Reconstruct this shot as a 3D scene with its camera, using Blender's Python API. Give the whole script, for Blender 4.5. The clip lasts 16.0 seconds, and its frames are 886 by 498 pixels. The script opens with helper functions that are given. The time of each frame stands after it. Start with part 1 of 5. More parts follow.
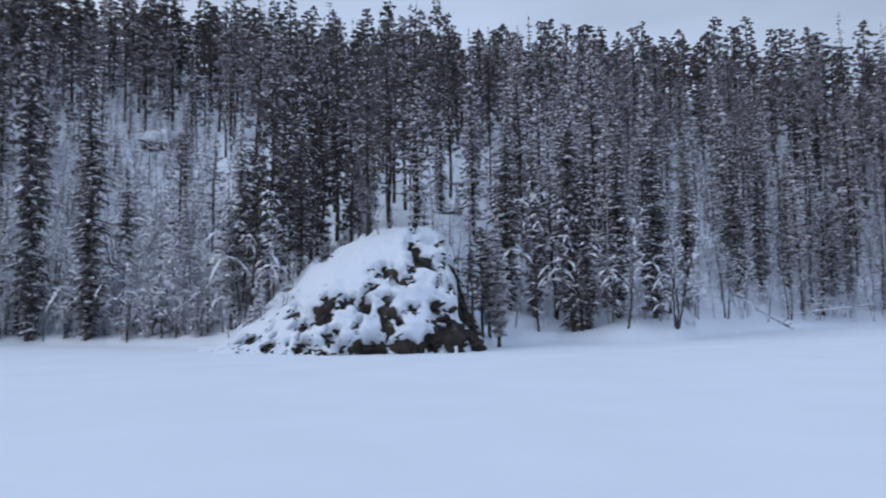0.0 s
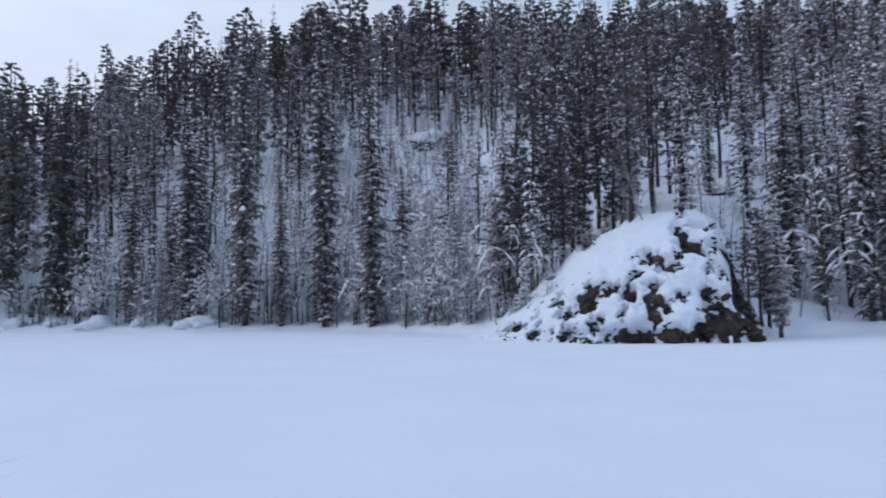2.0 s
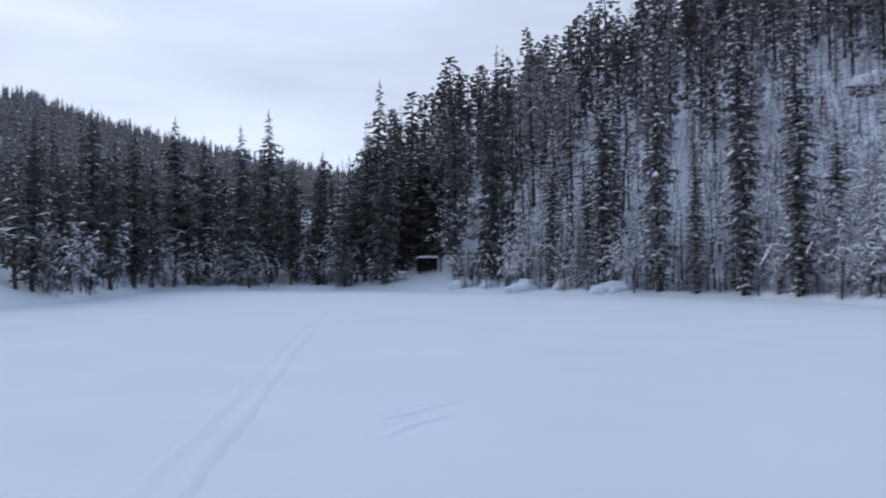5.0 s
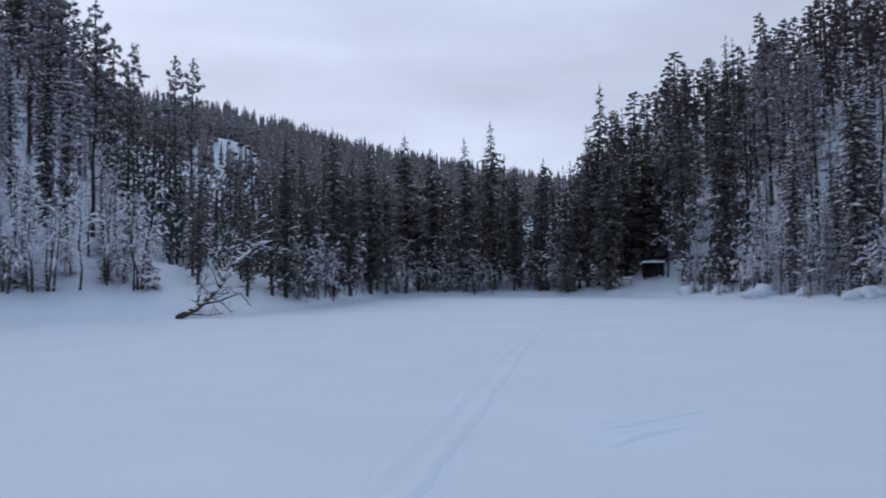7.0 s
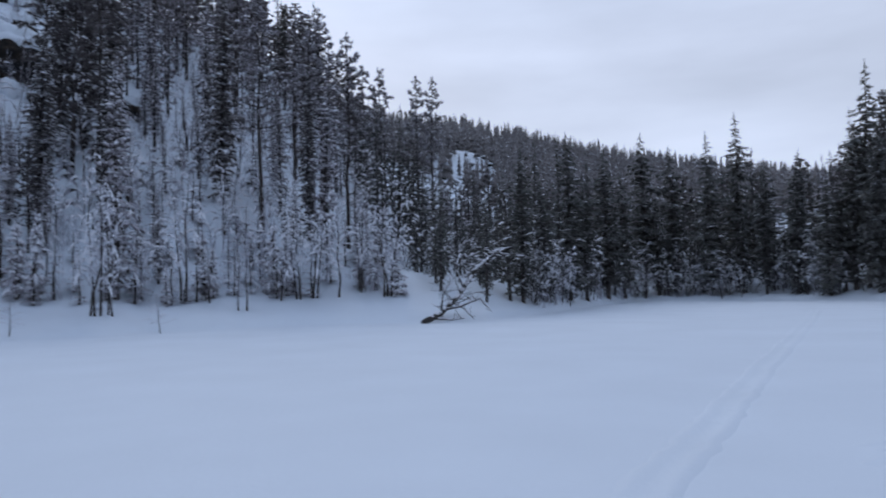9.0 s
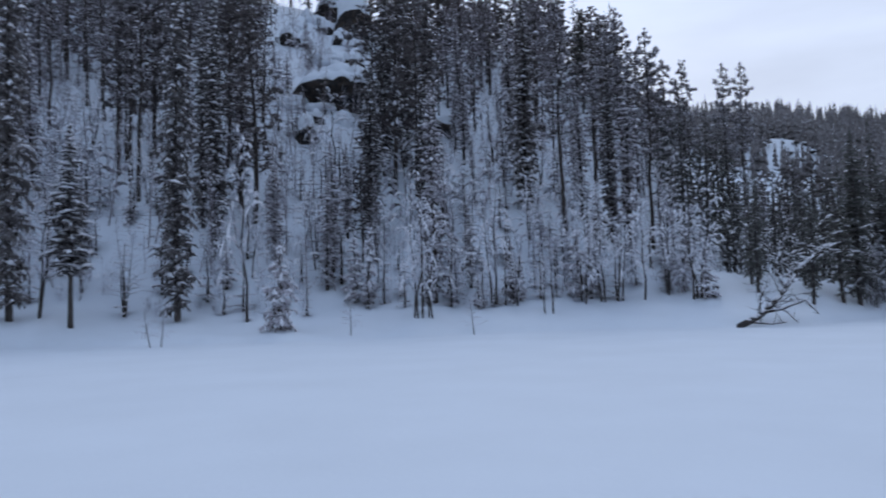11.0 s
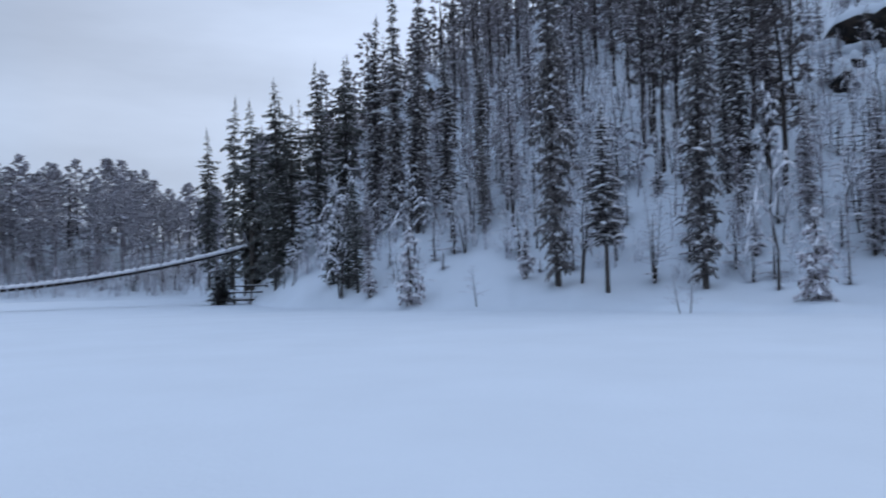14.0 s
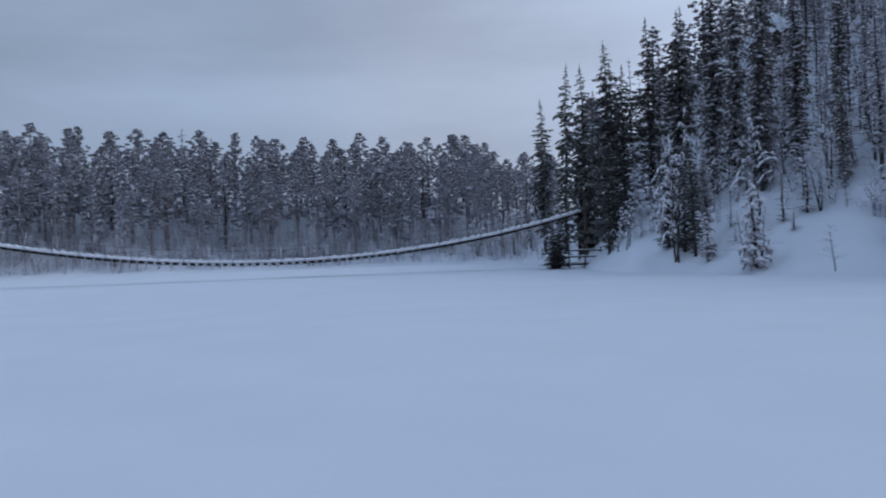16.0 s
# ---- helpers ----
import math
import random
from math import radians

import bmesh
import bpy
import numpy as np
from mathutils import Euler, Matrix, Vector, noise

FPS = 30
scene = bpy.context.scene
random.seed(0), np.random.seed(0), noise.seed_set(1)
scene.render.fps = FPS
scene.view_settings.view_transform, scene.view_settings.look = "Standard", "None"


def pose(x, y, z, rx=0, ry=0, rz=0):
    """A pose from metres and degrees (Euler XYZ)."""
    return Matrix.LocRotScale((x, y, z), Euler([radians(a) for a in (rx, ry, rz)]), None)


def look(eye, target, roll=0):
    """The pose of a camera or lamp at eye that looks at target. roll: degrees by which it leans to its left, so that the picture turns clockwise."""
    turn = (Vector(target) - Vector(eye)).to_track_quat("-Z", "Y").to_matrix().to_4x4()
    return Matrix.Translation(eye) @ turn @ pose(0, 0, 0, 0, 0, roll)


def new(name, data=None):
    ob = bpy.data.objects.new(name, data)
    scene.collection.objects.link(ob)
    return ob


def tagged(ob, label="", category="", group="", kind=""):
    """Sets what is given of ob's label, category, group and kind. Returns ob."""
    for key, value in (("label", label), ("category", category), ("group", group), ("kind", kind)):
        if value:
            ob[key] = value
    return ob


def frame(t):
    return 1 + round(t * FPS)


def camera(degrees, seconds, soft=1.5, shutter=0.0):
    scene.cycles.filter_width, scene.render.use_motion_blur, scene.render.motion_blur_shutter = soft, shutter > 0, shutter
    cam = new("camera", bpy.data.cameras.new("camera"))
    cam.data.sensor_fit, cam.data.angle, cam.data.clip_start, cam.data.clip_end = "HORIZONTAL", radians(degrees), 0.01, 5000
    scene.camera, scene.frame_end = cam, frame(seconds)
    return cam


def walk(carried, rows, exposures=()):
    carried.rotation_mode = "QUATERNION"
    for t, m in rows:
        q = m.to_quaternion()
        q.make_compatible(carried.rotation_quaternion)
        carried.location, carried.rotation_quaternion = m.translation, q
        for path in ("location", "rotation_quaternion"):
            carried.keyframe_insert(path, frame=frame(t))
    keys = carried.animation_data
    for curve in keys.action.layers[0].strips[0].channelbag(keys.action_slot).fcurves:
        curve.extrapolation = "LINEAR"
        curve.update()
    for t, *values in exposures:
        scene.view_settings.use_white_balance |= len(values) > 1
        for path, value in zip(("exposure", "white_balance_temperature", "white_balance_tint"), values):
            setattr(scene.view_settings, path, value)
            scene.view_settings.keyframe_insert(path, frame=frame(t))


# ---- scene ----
# ------------------------------------------------------------------ camera
EYE = 1.6
cam = camera(61.05, 16.0, soft=1.9, shutter=0.4)
TURN_A = ((0, -0.18, 4.74, 0.81), (0.5, 5.13, 4.59, 0.30), (1, 10.14, 4.70, 0.64), (1.5, 14.57, 4.44, 0.96),
          (2, 19.69, 4.17, 1.02), (2.5, 23.54, 3.65, 0.94), (3, 28.37, 3.25, 1.07), (3.5, 32.62, 2.60, 1.51),
          (4, 35.79, 2.15, 2.38), (4.1, 37.00, 2.70, 1.70), (4.2, 38.80, 3.40, 0.90), (4.3, 41.10, 3.73, 0.11),
          (4.4, 43.24, 4.30, -0.90), (4.5, 44.66, 4.12, -0.82), (4.7, 47.08, 2.94, -0.24))
TURN_B = ((6.8, 65.69, 2.73, 0.40), (7, 67.30, 2.50, 0.60), (7.5, 71.23, 2.41, 0.63), (8, 75.81, 2.50, 0.70),
          (8.2, 77.54, 2.56, 0.91), (10.3, 100.01, 3.65, 1.86), (10.5, 102.44, 3.58, 2.19), (11, 108.09, 3.95, 1.60),
          (11.5, 113.85, 4.18, 1.53), (12, 120.51, 3.96, 2.11), (12.5, 127.42, 3.90, 1.62), (13, 134.07, 3.74, 1.50),
          (13.5, 140.60, 3.76, 1.26), (14, 146.75, 2.47, 1.34), (14.5, 154.10, 1.95, 1.21), (15, 160.96, 1.17, 1.50),
          (15.5, 167.29, 0.36, 1.78), (16, 171.79, 0.45, 1.88))
walk(cam, [(t, pose(0, 0, EYE, 90 + pitch, roll, yaw)) for t, yaw, pitch, roll in TURN_A + TURN_B],
     exposures=((0.0, -0.05, 6500, 8), (3.5, -0.03, 6500, 8), (7.0, -0.46, 6420, 9), (11.0, -0.34, 6350, 8), (13.5, -0.16, 6250, 6), (14.5, -0.19, 6220, 6), (15.0, -0.36, 6170, 6), (16.0, -0.58, 6130, 7)))

# ------------------------------------------------------------------ world and sun
SUN_AZ, SUN_EL = 100.0, 12.0


def ramp_of(nt, fac, stops):
    r = nt.nodes.new("ShaderNodeValToRGB")
    e = r.color_ramp.elements
    e[0].position, e[0].color = stops[0][0], (*stops[0][1], 1)
    e[1].position, e[1].color = stops[-1][0], (*stops[-1][1], 1)
    for p, c in stops[1:-1]:
        e.new(p).color = (*c, 1)
    nt.links.new(fac, r.inputs[0])
    return r


def make_world():
    world = bpy.data.worlds.new("overcast_sky")
    scene.world = world
    world.use_nodes = True
    nt = world.node_tree
    nt.nodes.clear()
    out = nt.nodes.new("ShaderNodeOutputWorld")
    bg = nt.nodes.new("ShaderNodeBackground")
    sky = nt.nodes.new("ShaderNodeTexSky")
    sky.sky_type = "NISHITA"
    sky.sun_disc = False
    sky.sun_elevation = radians(SUN_EL)
    sky.sun_rotation = radians(-SUN_AZ)
    sky.dust_density = 2.0
    tc = nt.nodes.new("ShaderNodeTexCoord")
    sep = nt.nodes.new("ShaderNodeSeparateXYZ")
    nt.links.new(tc.outputs["Generated"], sep.inputs[0])
    ramp = nt.nodes.new("ShaderNodeValToRGB")
    els = ramp.color_ramp.elements
    els[0].position, els[0].color = 0.0, (0.585, 0.655, 0.82, 1)
    els[1].position, els[1].color = 1.0, (0.57, 0.71, 1.0, 1)
    mid = els.new(0.3)
    mid.color = (0.60, 0.67, 0.85, 1)
    nt.links.new(sep.outputs["Z"], ramp.inputs[0])
    mapn = nt.nodes.new("ShaderNodeMapping")
    mapn.inputs["Scale"].default_value = (1.2, 1.2, 5.0)
    nt.links.new(tc.outputs["Generated"], mapn.inputs[0])
    cloud = nt.nodes.new("ShaderNodeTexNoise")
    cloud.inputs["Scale"].default_value = 1.6
    cloud.inputs["Detail"].default_value = 5
    nt.links.new(mapn.outputs[0], cloud.inputs["Vector"])
    rng = nt.nodes.new("ShaderNodeMapRange")
    rng.inputs["From Min"].default_value, rng.inputs["From Max"].default_value = 0.3, 0.7
    rng.inputs["To Min"].default_value, rng.inputs["To Max"].default_value = 0.86, 1.18
    nt.links.new(cloud.outputs["Fac"], rng.inputs["Value"])
    # the cloud is brighter on the side of the hidden sun
    dot = nt.nodes.new("ShaderNodeVectorMath")
    dot.operation = "DOT_PRODUCT"
    dot.inputs[1].default_value = (-math.sin(radians(SUN_AZ)), math.cos(radians(SUN_AZ)), 0.2)
    nt.links.new(tc.outputs["Generated"], dot.inputs[0])
    glow = nt.nodes.new("ShaderNodeMapRange")
    glow.interpolation_type = "SMOOTHSTEP"
    glow.inputs["From Min"].default_value, glow.inputs["From Max"].default_value = 0.0, 1.0
    glow.inputs["To Min"].default_value, glow.inputs["To Max"].default_value = 0.86, 1.45
    nt.links.new(dot.outputs["Value"], glow.inputs["Value"])
    bright = nt.nodes.new("ShaderNodeMath")
    bright.operation = "MULTIPLY"
    nt.links.new(rng.outputs[0], bright.inputs[0])
    nt.links.new(glow.outputs[0], bright.inputs[1])
    mul = nt.nodes.new("ShaderNodeVectorMath")
    mul.operation = "SCALE"
    # and bluer on the side away from it
    tint = nt.nodes.new("ShaderNodeMix")
    tint.data_type = "RGBA"
    tint.blend_type = "MULTIPLY"
    tint.inputs["Factor"].default_value = 1.0
    cast = ramp_of(nt, glow.outputs[0], [(0.86, (0.905, 0.972, 1.03)), (1.0, (1.0, 1.0, 1.0))])
    nt.links.new(ramp.outputs[0], tint.inputs["A"])
    nt.links.new(cast.outputs[0], tint.inputs["B"])
    nt.links.new(tint.outputs["Result"], mul.inputs[0])
    nt.links.new(bright.outputs[0], mul.inputs["Scale"])
    dim = nt.nodes.new("ShaderNodeVectorMath")
    dim.operation = "SCALE"
    dim.inputs["Scale"].default_value = 0.1
    nt.links.new(sky.outputs[0], dim.inputs[0])
    mix = nt.nodes.new("ShaderNodeMix")
    mix.data_type = "RGBA"
    mix.inputs["Factor"].default_value = 0.975
    nt.links.new(dim.outputs[0], mix.inputs["A"])
    nt.links.new(mul.outputs[0], mix.inputs["B"])
    nt.links.new(mix.outputs["Result"], bg.inputs[0])
    bg.inputs[1].default_value = 1.0
    nt.links.new(bg.outputs[0], out.inputs[0])


make_world()
sun_data = bpy.data.lights.new("sun", "SUN")
sun_data.energy, sun_data.angle, sun_data.color = 0.5, radians(25), (1.0, 0.95, 0.88)
sun = new("sun", sun_data)
sun.matrix_world = look((-60 * math.sin(radians(SUN_AZ)), 60 * math.cos(radians(SUN_AZ)), 45), (0, 0, 0))


# ------------------------------------------------------------------ materials
def material(name, rough=0.7, spec=0.3):
    m = bpy.data.materials.new(name)
    m.use_nodes = True
    b = m.node_tree.nodes["Principled BSDF"]
    b.inputs["Roughness"].default_value = rough
    b.inputs["Specular IOR Level"].default_value = spec
    return m, m.node_tree, b


def tex_noise(nt, scale, detail=4, coord="Object", stretch=None):
    tc = nt.nodes.new("ShaderNodeTexCoord")
    n = nt.nodes.new("ShaderNodeTexNoise")
    n.inputs["Scale"].default_value, n.inputs["Detail"].default_value = scale, detail
    src = tc.outputs[coord]
    if stretch:
        mp = nt.nodes.new("ShaderNodeMapping")
        mp.inputs["Scale"].default_value = stretch
        nt.links.new(src, mp.inputs[0])
        src = mp.outputs[0]
    nt.links.new(src, n.inputs["Vector"])
    return n


def bump_of(nt, b, height, strength, distance):
    bp = nt.nodes.new("ShaderNodeBump")
    bp.inputs["Strength"].default_value, bp.inputs["Distance"].default_value = strength, distance
    nt.links.new(height, bp.inputs["Height"])
    nt.links.new(bp.outputs[0], b.inputs["Normal"])


def snow_material(name, tone, scale=0.35):
    m, nt, b = material(name, 0.75, 0.25)
    big = tex_noise(nt, scale, 5)
    r = ramp_of(nt, big.outputs["Fac"], [(0.3, tuple(c * 0.95 for c in tone)), (0.7, tone)])
    nt.links.new(r.outputs[0], b.inputs["Base Color"])
    fine = tex_noise(nt, 9.0, 6)
    bump_of(nt, b, fine.outputs["Fac"], 0.25, 0.03)
    return m


def noisy_material(name, stops, scale, rough=0.85, bump=0.4, dist=0.02, stretch=None, spec=0.2, coord="Object"):
    m, nt, b = material(name, rough, spec)
    n = tex_noise(nt, scale, 6, coord, stretch)
    r = ramp_of(nt, n.outputs["Fac"], stops)
    nt.links.new(r.outputs[0], b.inputs["Base Color"])
    bump_of(nt, b, n.outputs["Fac"], bump, dist)
    return m


def needle_material(name, dark, light, frost=0.5):
    """Needles with hoar frost: pale speckles that gather on the upper sides."""
    m, nt, b = material(name, 0.8, 0.15)
    n = tex_noise(nt, 2.3, 5)
    info = nt.nodes.new("ShaderNodeObjectInfo")
    add = nt.nodes.new("ShaderNodeMath")
    add.operation = "MULTIPLY_ADD"
    add.inputs[1].default_value, add.inputs[2].default_value = 0.35, -0.17
    nt.links.new(info.outputs["Random"], add.inputs[0])
    total = nt.nodes.new("ShaderNodeMath")
    nt.links.new(n.outputs["Fac"], total.inputs[0])
    nt.links.new(add.outputs[0], total.inputs[1])
    r = ramp_of(nt, total.outputs[0], [(0.3, dark), (0.55, light), (0.8, tuple(c * 1.5 for c in light))])
    fine = tex_noise(nt, 9.0, 4)
    geo = nt.nodes.new("ShaderNodeNewGeometry")
    sep = nt.nodes.new("ShaderNodeSeparateXYZ")
    nt.links.new(geo.outputs["Normal"], sep.inputs[0])
    lift = nt.nodes.new("ShaderNodeMath")
    lift.operation = "MULTIPLY_ADD"
    lift.inputs[1].default_value = 0.10
    nt.links.new(sep.outputs["Z"], lift.inputs[0])
    nt.links.new(fine.outputs["Fac"], lift.inputs[2])
    rng = nt.nodes.new("ShaderNodeMapRange")
    rng.inputs["From Min"].default_value, rng.inputs["From Max"].default_value = 0.69 - 0.25 * frost, 0.83 - 0.25 * frost
    rng.inputs["To Max"].default_value = 0.85
    nt.links.new(lift.outputs[0], rng.inputs["Value"])
    mix = nt.nodes.new("ShaderNodeMix")
    mix.data_type = "RGBA"
    nt.links.new(rng.outputs[0], mix.inputs["Factor"])
    nt.links.new(r.outputs[0], mix.inputs["A"])
    mix.inputs["B"].default_value = (0.68, 0.65, 0.70, 1)
    nt.links.new(mix.outputs["Result"], b.inputs["Base Color"])
    return m


def rock_material(name, frost_from=0.62, tone=1.0):
    """Grey-brown rock with rusty lichen and dark seams."""
    m, nt, b = material(name, 0.85, 0.25)
    n = tex_noise(nt, 1.4, 8)
    rock = ramp_of(nt, n.outputs["Fac"], [(p, tuple(c * tone for c in col)) for p, col in ((0.28, (0.016, 0.015, 0.015)), (0.46, (0.038, 0.034, 0.031)), (0.6, (0.088, 0.064, 0.050)), (0.78, (0.19, 0.135, 0.10)))])
    frost = tex_noise(nt, 5.0, 6)
    rng = nt.nodes.new("ShaderNodeMapRange")
    rng.inputs["From Min"].default_value, rng.inputs["From Max"].default_value = frost_from, frost_from + 0.14
    nt.links.new(frost.outputs["Fac"], rng.inputs["Value"])
    mix = nt.nodes.new("ShaderNodeMix")
    mix.data_type = "RGBA"
    nt.links.new(rng.outputs[0], mix.inputs["Factor"])
    nt.links.new(rock.outputs[0], mix.inputs["A"])
    mix.inputs["B"].default_value = (0.42, 0.43, 0.46, 1)
    nt.links.new(mix.outputs["Result"], b.inputs["Base Color"])
    bump_of(nt, b, n.outputs["Fac"], 0.6, 0.08)
    return m


SNOW_TONE = (0.80, 0.84, 0.90)
M_SNOW = snow_material("snow_cover", SNOW_TONE)
M_LOAD = snow_material("snow_load", (0.89, 0.88, 0.915), 2.0)
M_FROST = noisy_material("frosted_bark", [(0.32, (0.12, 0.105, 0.105)), (0.5, (0.46, 0.45, 0.50)), (0.7, (0.79, 0.79, 0.85))], 3.0)
M_SPRUCE = needle_material("spruce_needles", (0.102, 0.086, 0.087), (0.155, 0.133, 0.134), 0.98)
M_PINE = needle_material("pine_needles", (0.104, 0.088, 0.088), (0.158, 0.136, 0.137), 0.98)
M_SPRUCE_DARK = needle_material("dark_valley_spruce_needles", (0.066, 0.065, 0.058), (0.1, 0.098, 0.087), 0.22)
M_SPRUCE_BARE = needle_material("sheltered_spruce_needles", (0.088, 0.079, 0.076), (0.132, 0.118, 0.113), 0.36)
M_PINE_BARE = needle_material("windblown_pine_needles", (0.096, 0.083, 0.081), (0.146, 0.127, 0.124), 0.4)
# far-bank needles: rime, plus distance haze put into the paler base colour
M_PINE_RIME_HAZE = needle_material("rimed_hazy_pine_needles", (0.175, 0.17, 0.175), (0.265, 0.258, 0.265), 1.2)
M_BARK = noisy_material("spruce_bark", [(0.3, (0.03, 0.026, 0.024)), (0.6, (0.085, 0.072, 0.064)), (0.8, (0.16, 0.14, 0.13))], 4.0, stretch=(2, 2, 0.4))
M_PINEBARK = noisy_material("pine_bark", [(0.3, (0.032, 0.028, 0.026)), (0.6, (0.075, 0.061, 0.053)), (0.8, (0.16, 0.14, 0.13))], 3.5, stretch=(2, 2, 0.5))
M_TWIG = noisy_material("bare_twigs", [(0.35, (0.045, 0.038, 0.034)), (0.6, (0.10, 0.085, 0.078)), (0.8, (0.36, 0.35, 0.37))], 3.0)
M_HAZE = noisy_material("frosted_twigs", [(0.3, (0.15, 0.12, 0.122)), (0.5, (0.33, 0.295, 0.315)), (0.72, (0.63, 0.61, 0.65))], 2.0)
M_ROCK = rock_material("ledge_rock", 0.64, 0.72)
M_CRAG = rock_material("bare_crag_rock", 0.74, 0.55)
M_WOOD = noisy_material("weathered_wood", [(0.3, (0.05, 0.042, 0.036)), (0.7, (0.15, 0.125, 0.105))], 6.0, stretch=(1, 1, 0.3))
M_DARKWOOD = noisy_material("dark_wood", [(0.3, (0.012, 0.010, 0.009)), (0.7, (0.04, 0.033, 0.028))], 6.0)
M_STEEL = noisy_material("galvanised_cable", [(0.3, (0.10, 0.10, 0.11)), (0.7, (0.2, 0.2, 0.21))], 10.0, rough=0.5)

# ------------------------------------------------------------------ lie of the land
# azimuth in degrees to the left of north (the first look); distances in metres from the standing point
SHORE_AZ = (-90, -45, -30, -25, -17, -14, -9, -3, 1, 8, 15, 23, 29, 40, 45, 52, 58, 65, 71, 74, 77, 82, 87, 92, 100, 110, 120, 129, 137, 143, 149, 154, 157.5, 160, 162.5, 166, 175, 188, 204, 208, 216, 230, 270)
SHORE_D = (75, 70, 66, 57, 38, 36, 38, 33, 32, 32, 35, 43, 50, 55, 60, 70, 76, 83, 82, 64, 50, 39, 38, 38, 37, 35, 33, 35, 39, 40, 43, 47, 50, 58, 80, 112, 122, 124, 122, 77, 74, 80, 75)
RIDGE_AZ = (-90, -45, -30, -14, 0, 16, 30, 40, 45, 50, 54, 57, 60, 66, 72, 80, 86, 90, 93, 97, 105, 115, 130, 140, 147, 151, 154, 158, 161, 164, 175, 205, 270)
RIDGE_D = (160, 160, 160, 160, 150, 150, 150, 150, 150, 150, 150, 150, 170, 200, 200, 180, 150, 130, 125, 125, 125, 125, 125, 120, 110, 100, 95, 92, 110, 150, 176, 176, 160)
RIDGE_Z = (38, 40, 41.8, 46, 46.6, 50.5, 50, 41.2, 34.6, 28.2, 21.5, 14.0, 10.5, 8.6, 8.6, 10, 12, 20, 32, 40.5, 46, 51, 53.5, 46, 33.5, 24.5, 17.5, 12, 7, 9, 16, 16, 38)
FAR_AZ = (-90, 45, 52, 58, 62, 70, 76, 84, 90, 97, 120, 150, 164, 205, 270)
FAR_Z = (40, 38, 38, 49, 59, 71, 82, 97, 99, 84, 50, 30, 22, 22, 38)


def wrap(az):
    return (az + 90) % 360 - 90


def shore_d(az):
    az = wrap(az)
    wob = 0.8 * noise.noise((az * 0.35, 3.1, 0)) + 0.5 * noise.noise((az * 1.3, 7.7, 0))
    return float(np.interp(az, SHORE_AZ, SHORE_D)) + wob


def knoll(az, d):
    """The hump of the slope right behind the rock by the ice."""
    return 2.7 * math.exp(-((wrap(az) + 0.6) / 3.6) ** 2 - ((d - 48) / 7.5) ** 2)


def ground_z(az, d):
    az = wrap(az)
    s = shore_d(az)
    if d <= s:
        return 0.0
    dr, zr = float(np.interp(az, RIDGE_AZ, RIDGE_D)), float(np.interp(az, RIDGE_AZ, RIDGE_Z))
    zf = float(np.interp(az, FAR_AZ, FAR_Z))
    bank = float(np.interp(az, (130, 144, 156, 159.5), (0, 1, 1, 0)))
    z = float(np.interp(d, (s, s + 1.2, s + 3, s + 9, dr, 450, 1500, 4000), (0, 0.35 + 0.1 * bank, 0.6 + 0.7 * bank, 1.7 + 1.6 * bank, zr, zf, zf * 1.05, zf)))
    x, y = -d * math.sin(radians(az)), d * math.cos(radians(az))
    amp = min(1.0, (d - s) / 14)
    z += amp * (0.55 * noise.noise((x * 0.16, y * 0.16, 1.5)) + 1.3 * noise.noise((x * 0.045, y * 0.045, 4.5)))
    if 74 < az < 93 and 220 < d < 360:
        z += 8.5 * math.exp(-((az - 82.9) / 3.1) ** 2 - ((d - 290) / 20) ** 2)
    z += knoll(az, d) if d > s + 3 else 0.0
    z += min(1.0, (d - s) / 2.5) * 0.16 * noise.noise((x * 0.6, y * 0.6, 9.5))
    return max(z, 0.01)


CREST_AZ = (-4.2, -2.9, -1.7, -1.0, -0.3, 0.5, 1.8, 4.4, 6.1, 7.8, 9.5, 10.4, 12.0, 14.0, 15.3, 16.5, 18)
CREST_Z = (0, 0.5, 2.6, 4.2, 4.85, 5.15, 5.4, 5.3, 4.9, 4.25, 3.75, 3.25, 2.35, 1.1, 0.5, 0.12, 0)
# the face of the rock from its foot (0) over the crest (0.85) to the back (1): way in, height, lean of the surface
FACE_S, FACE_U, FACE_Z, FACE_TILT = (0, 0.14, 0.3, 0.6, 0.85, 1.0), (0, 0.05, 0.2, 0.6, 1.0, 2.3), (-0.03, 0.19, 0.42, 0.8, 1.0, 0.3), (8, 22, 40, 55, 80, 100)
# bare places on it: azimuth, way up the face, half width, half height
BARE = ((8.8, 0.27, 0.86, 0.075), (8.3, 0.35, 0.6, 0.032), (7.0, 0.3, 0.52, 0.031), (5.8, 0.25, 0.6, 0.045), (5.3, 0.33, 0.43, 0.033), (4.0, 0.43, 0.86, 0.031), (3.1, 0.37, 0.78, 0.052),
        (2.1, 0.43, 0.34, 0.022), (2.0, 0.58, 0.43, 0.125), (0.7, 0.69, 0.6, 0.06), (1.0, 0.48, 0.95, 0.043), (1.9, 0.8, 0.26, 0.04), (4.1, 0.17, 0.3, 0.091), (3.2, 0.17, 0.43, 0.034), (2.1, 0.22, 0.52, 0.023))
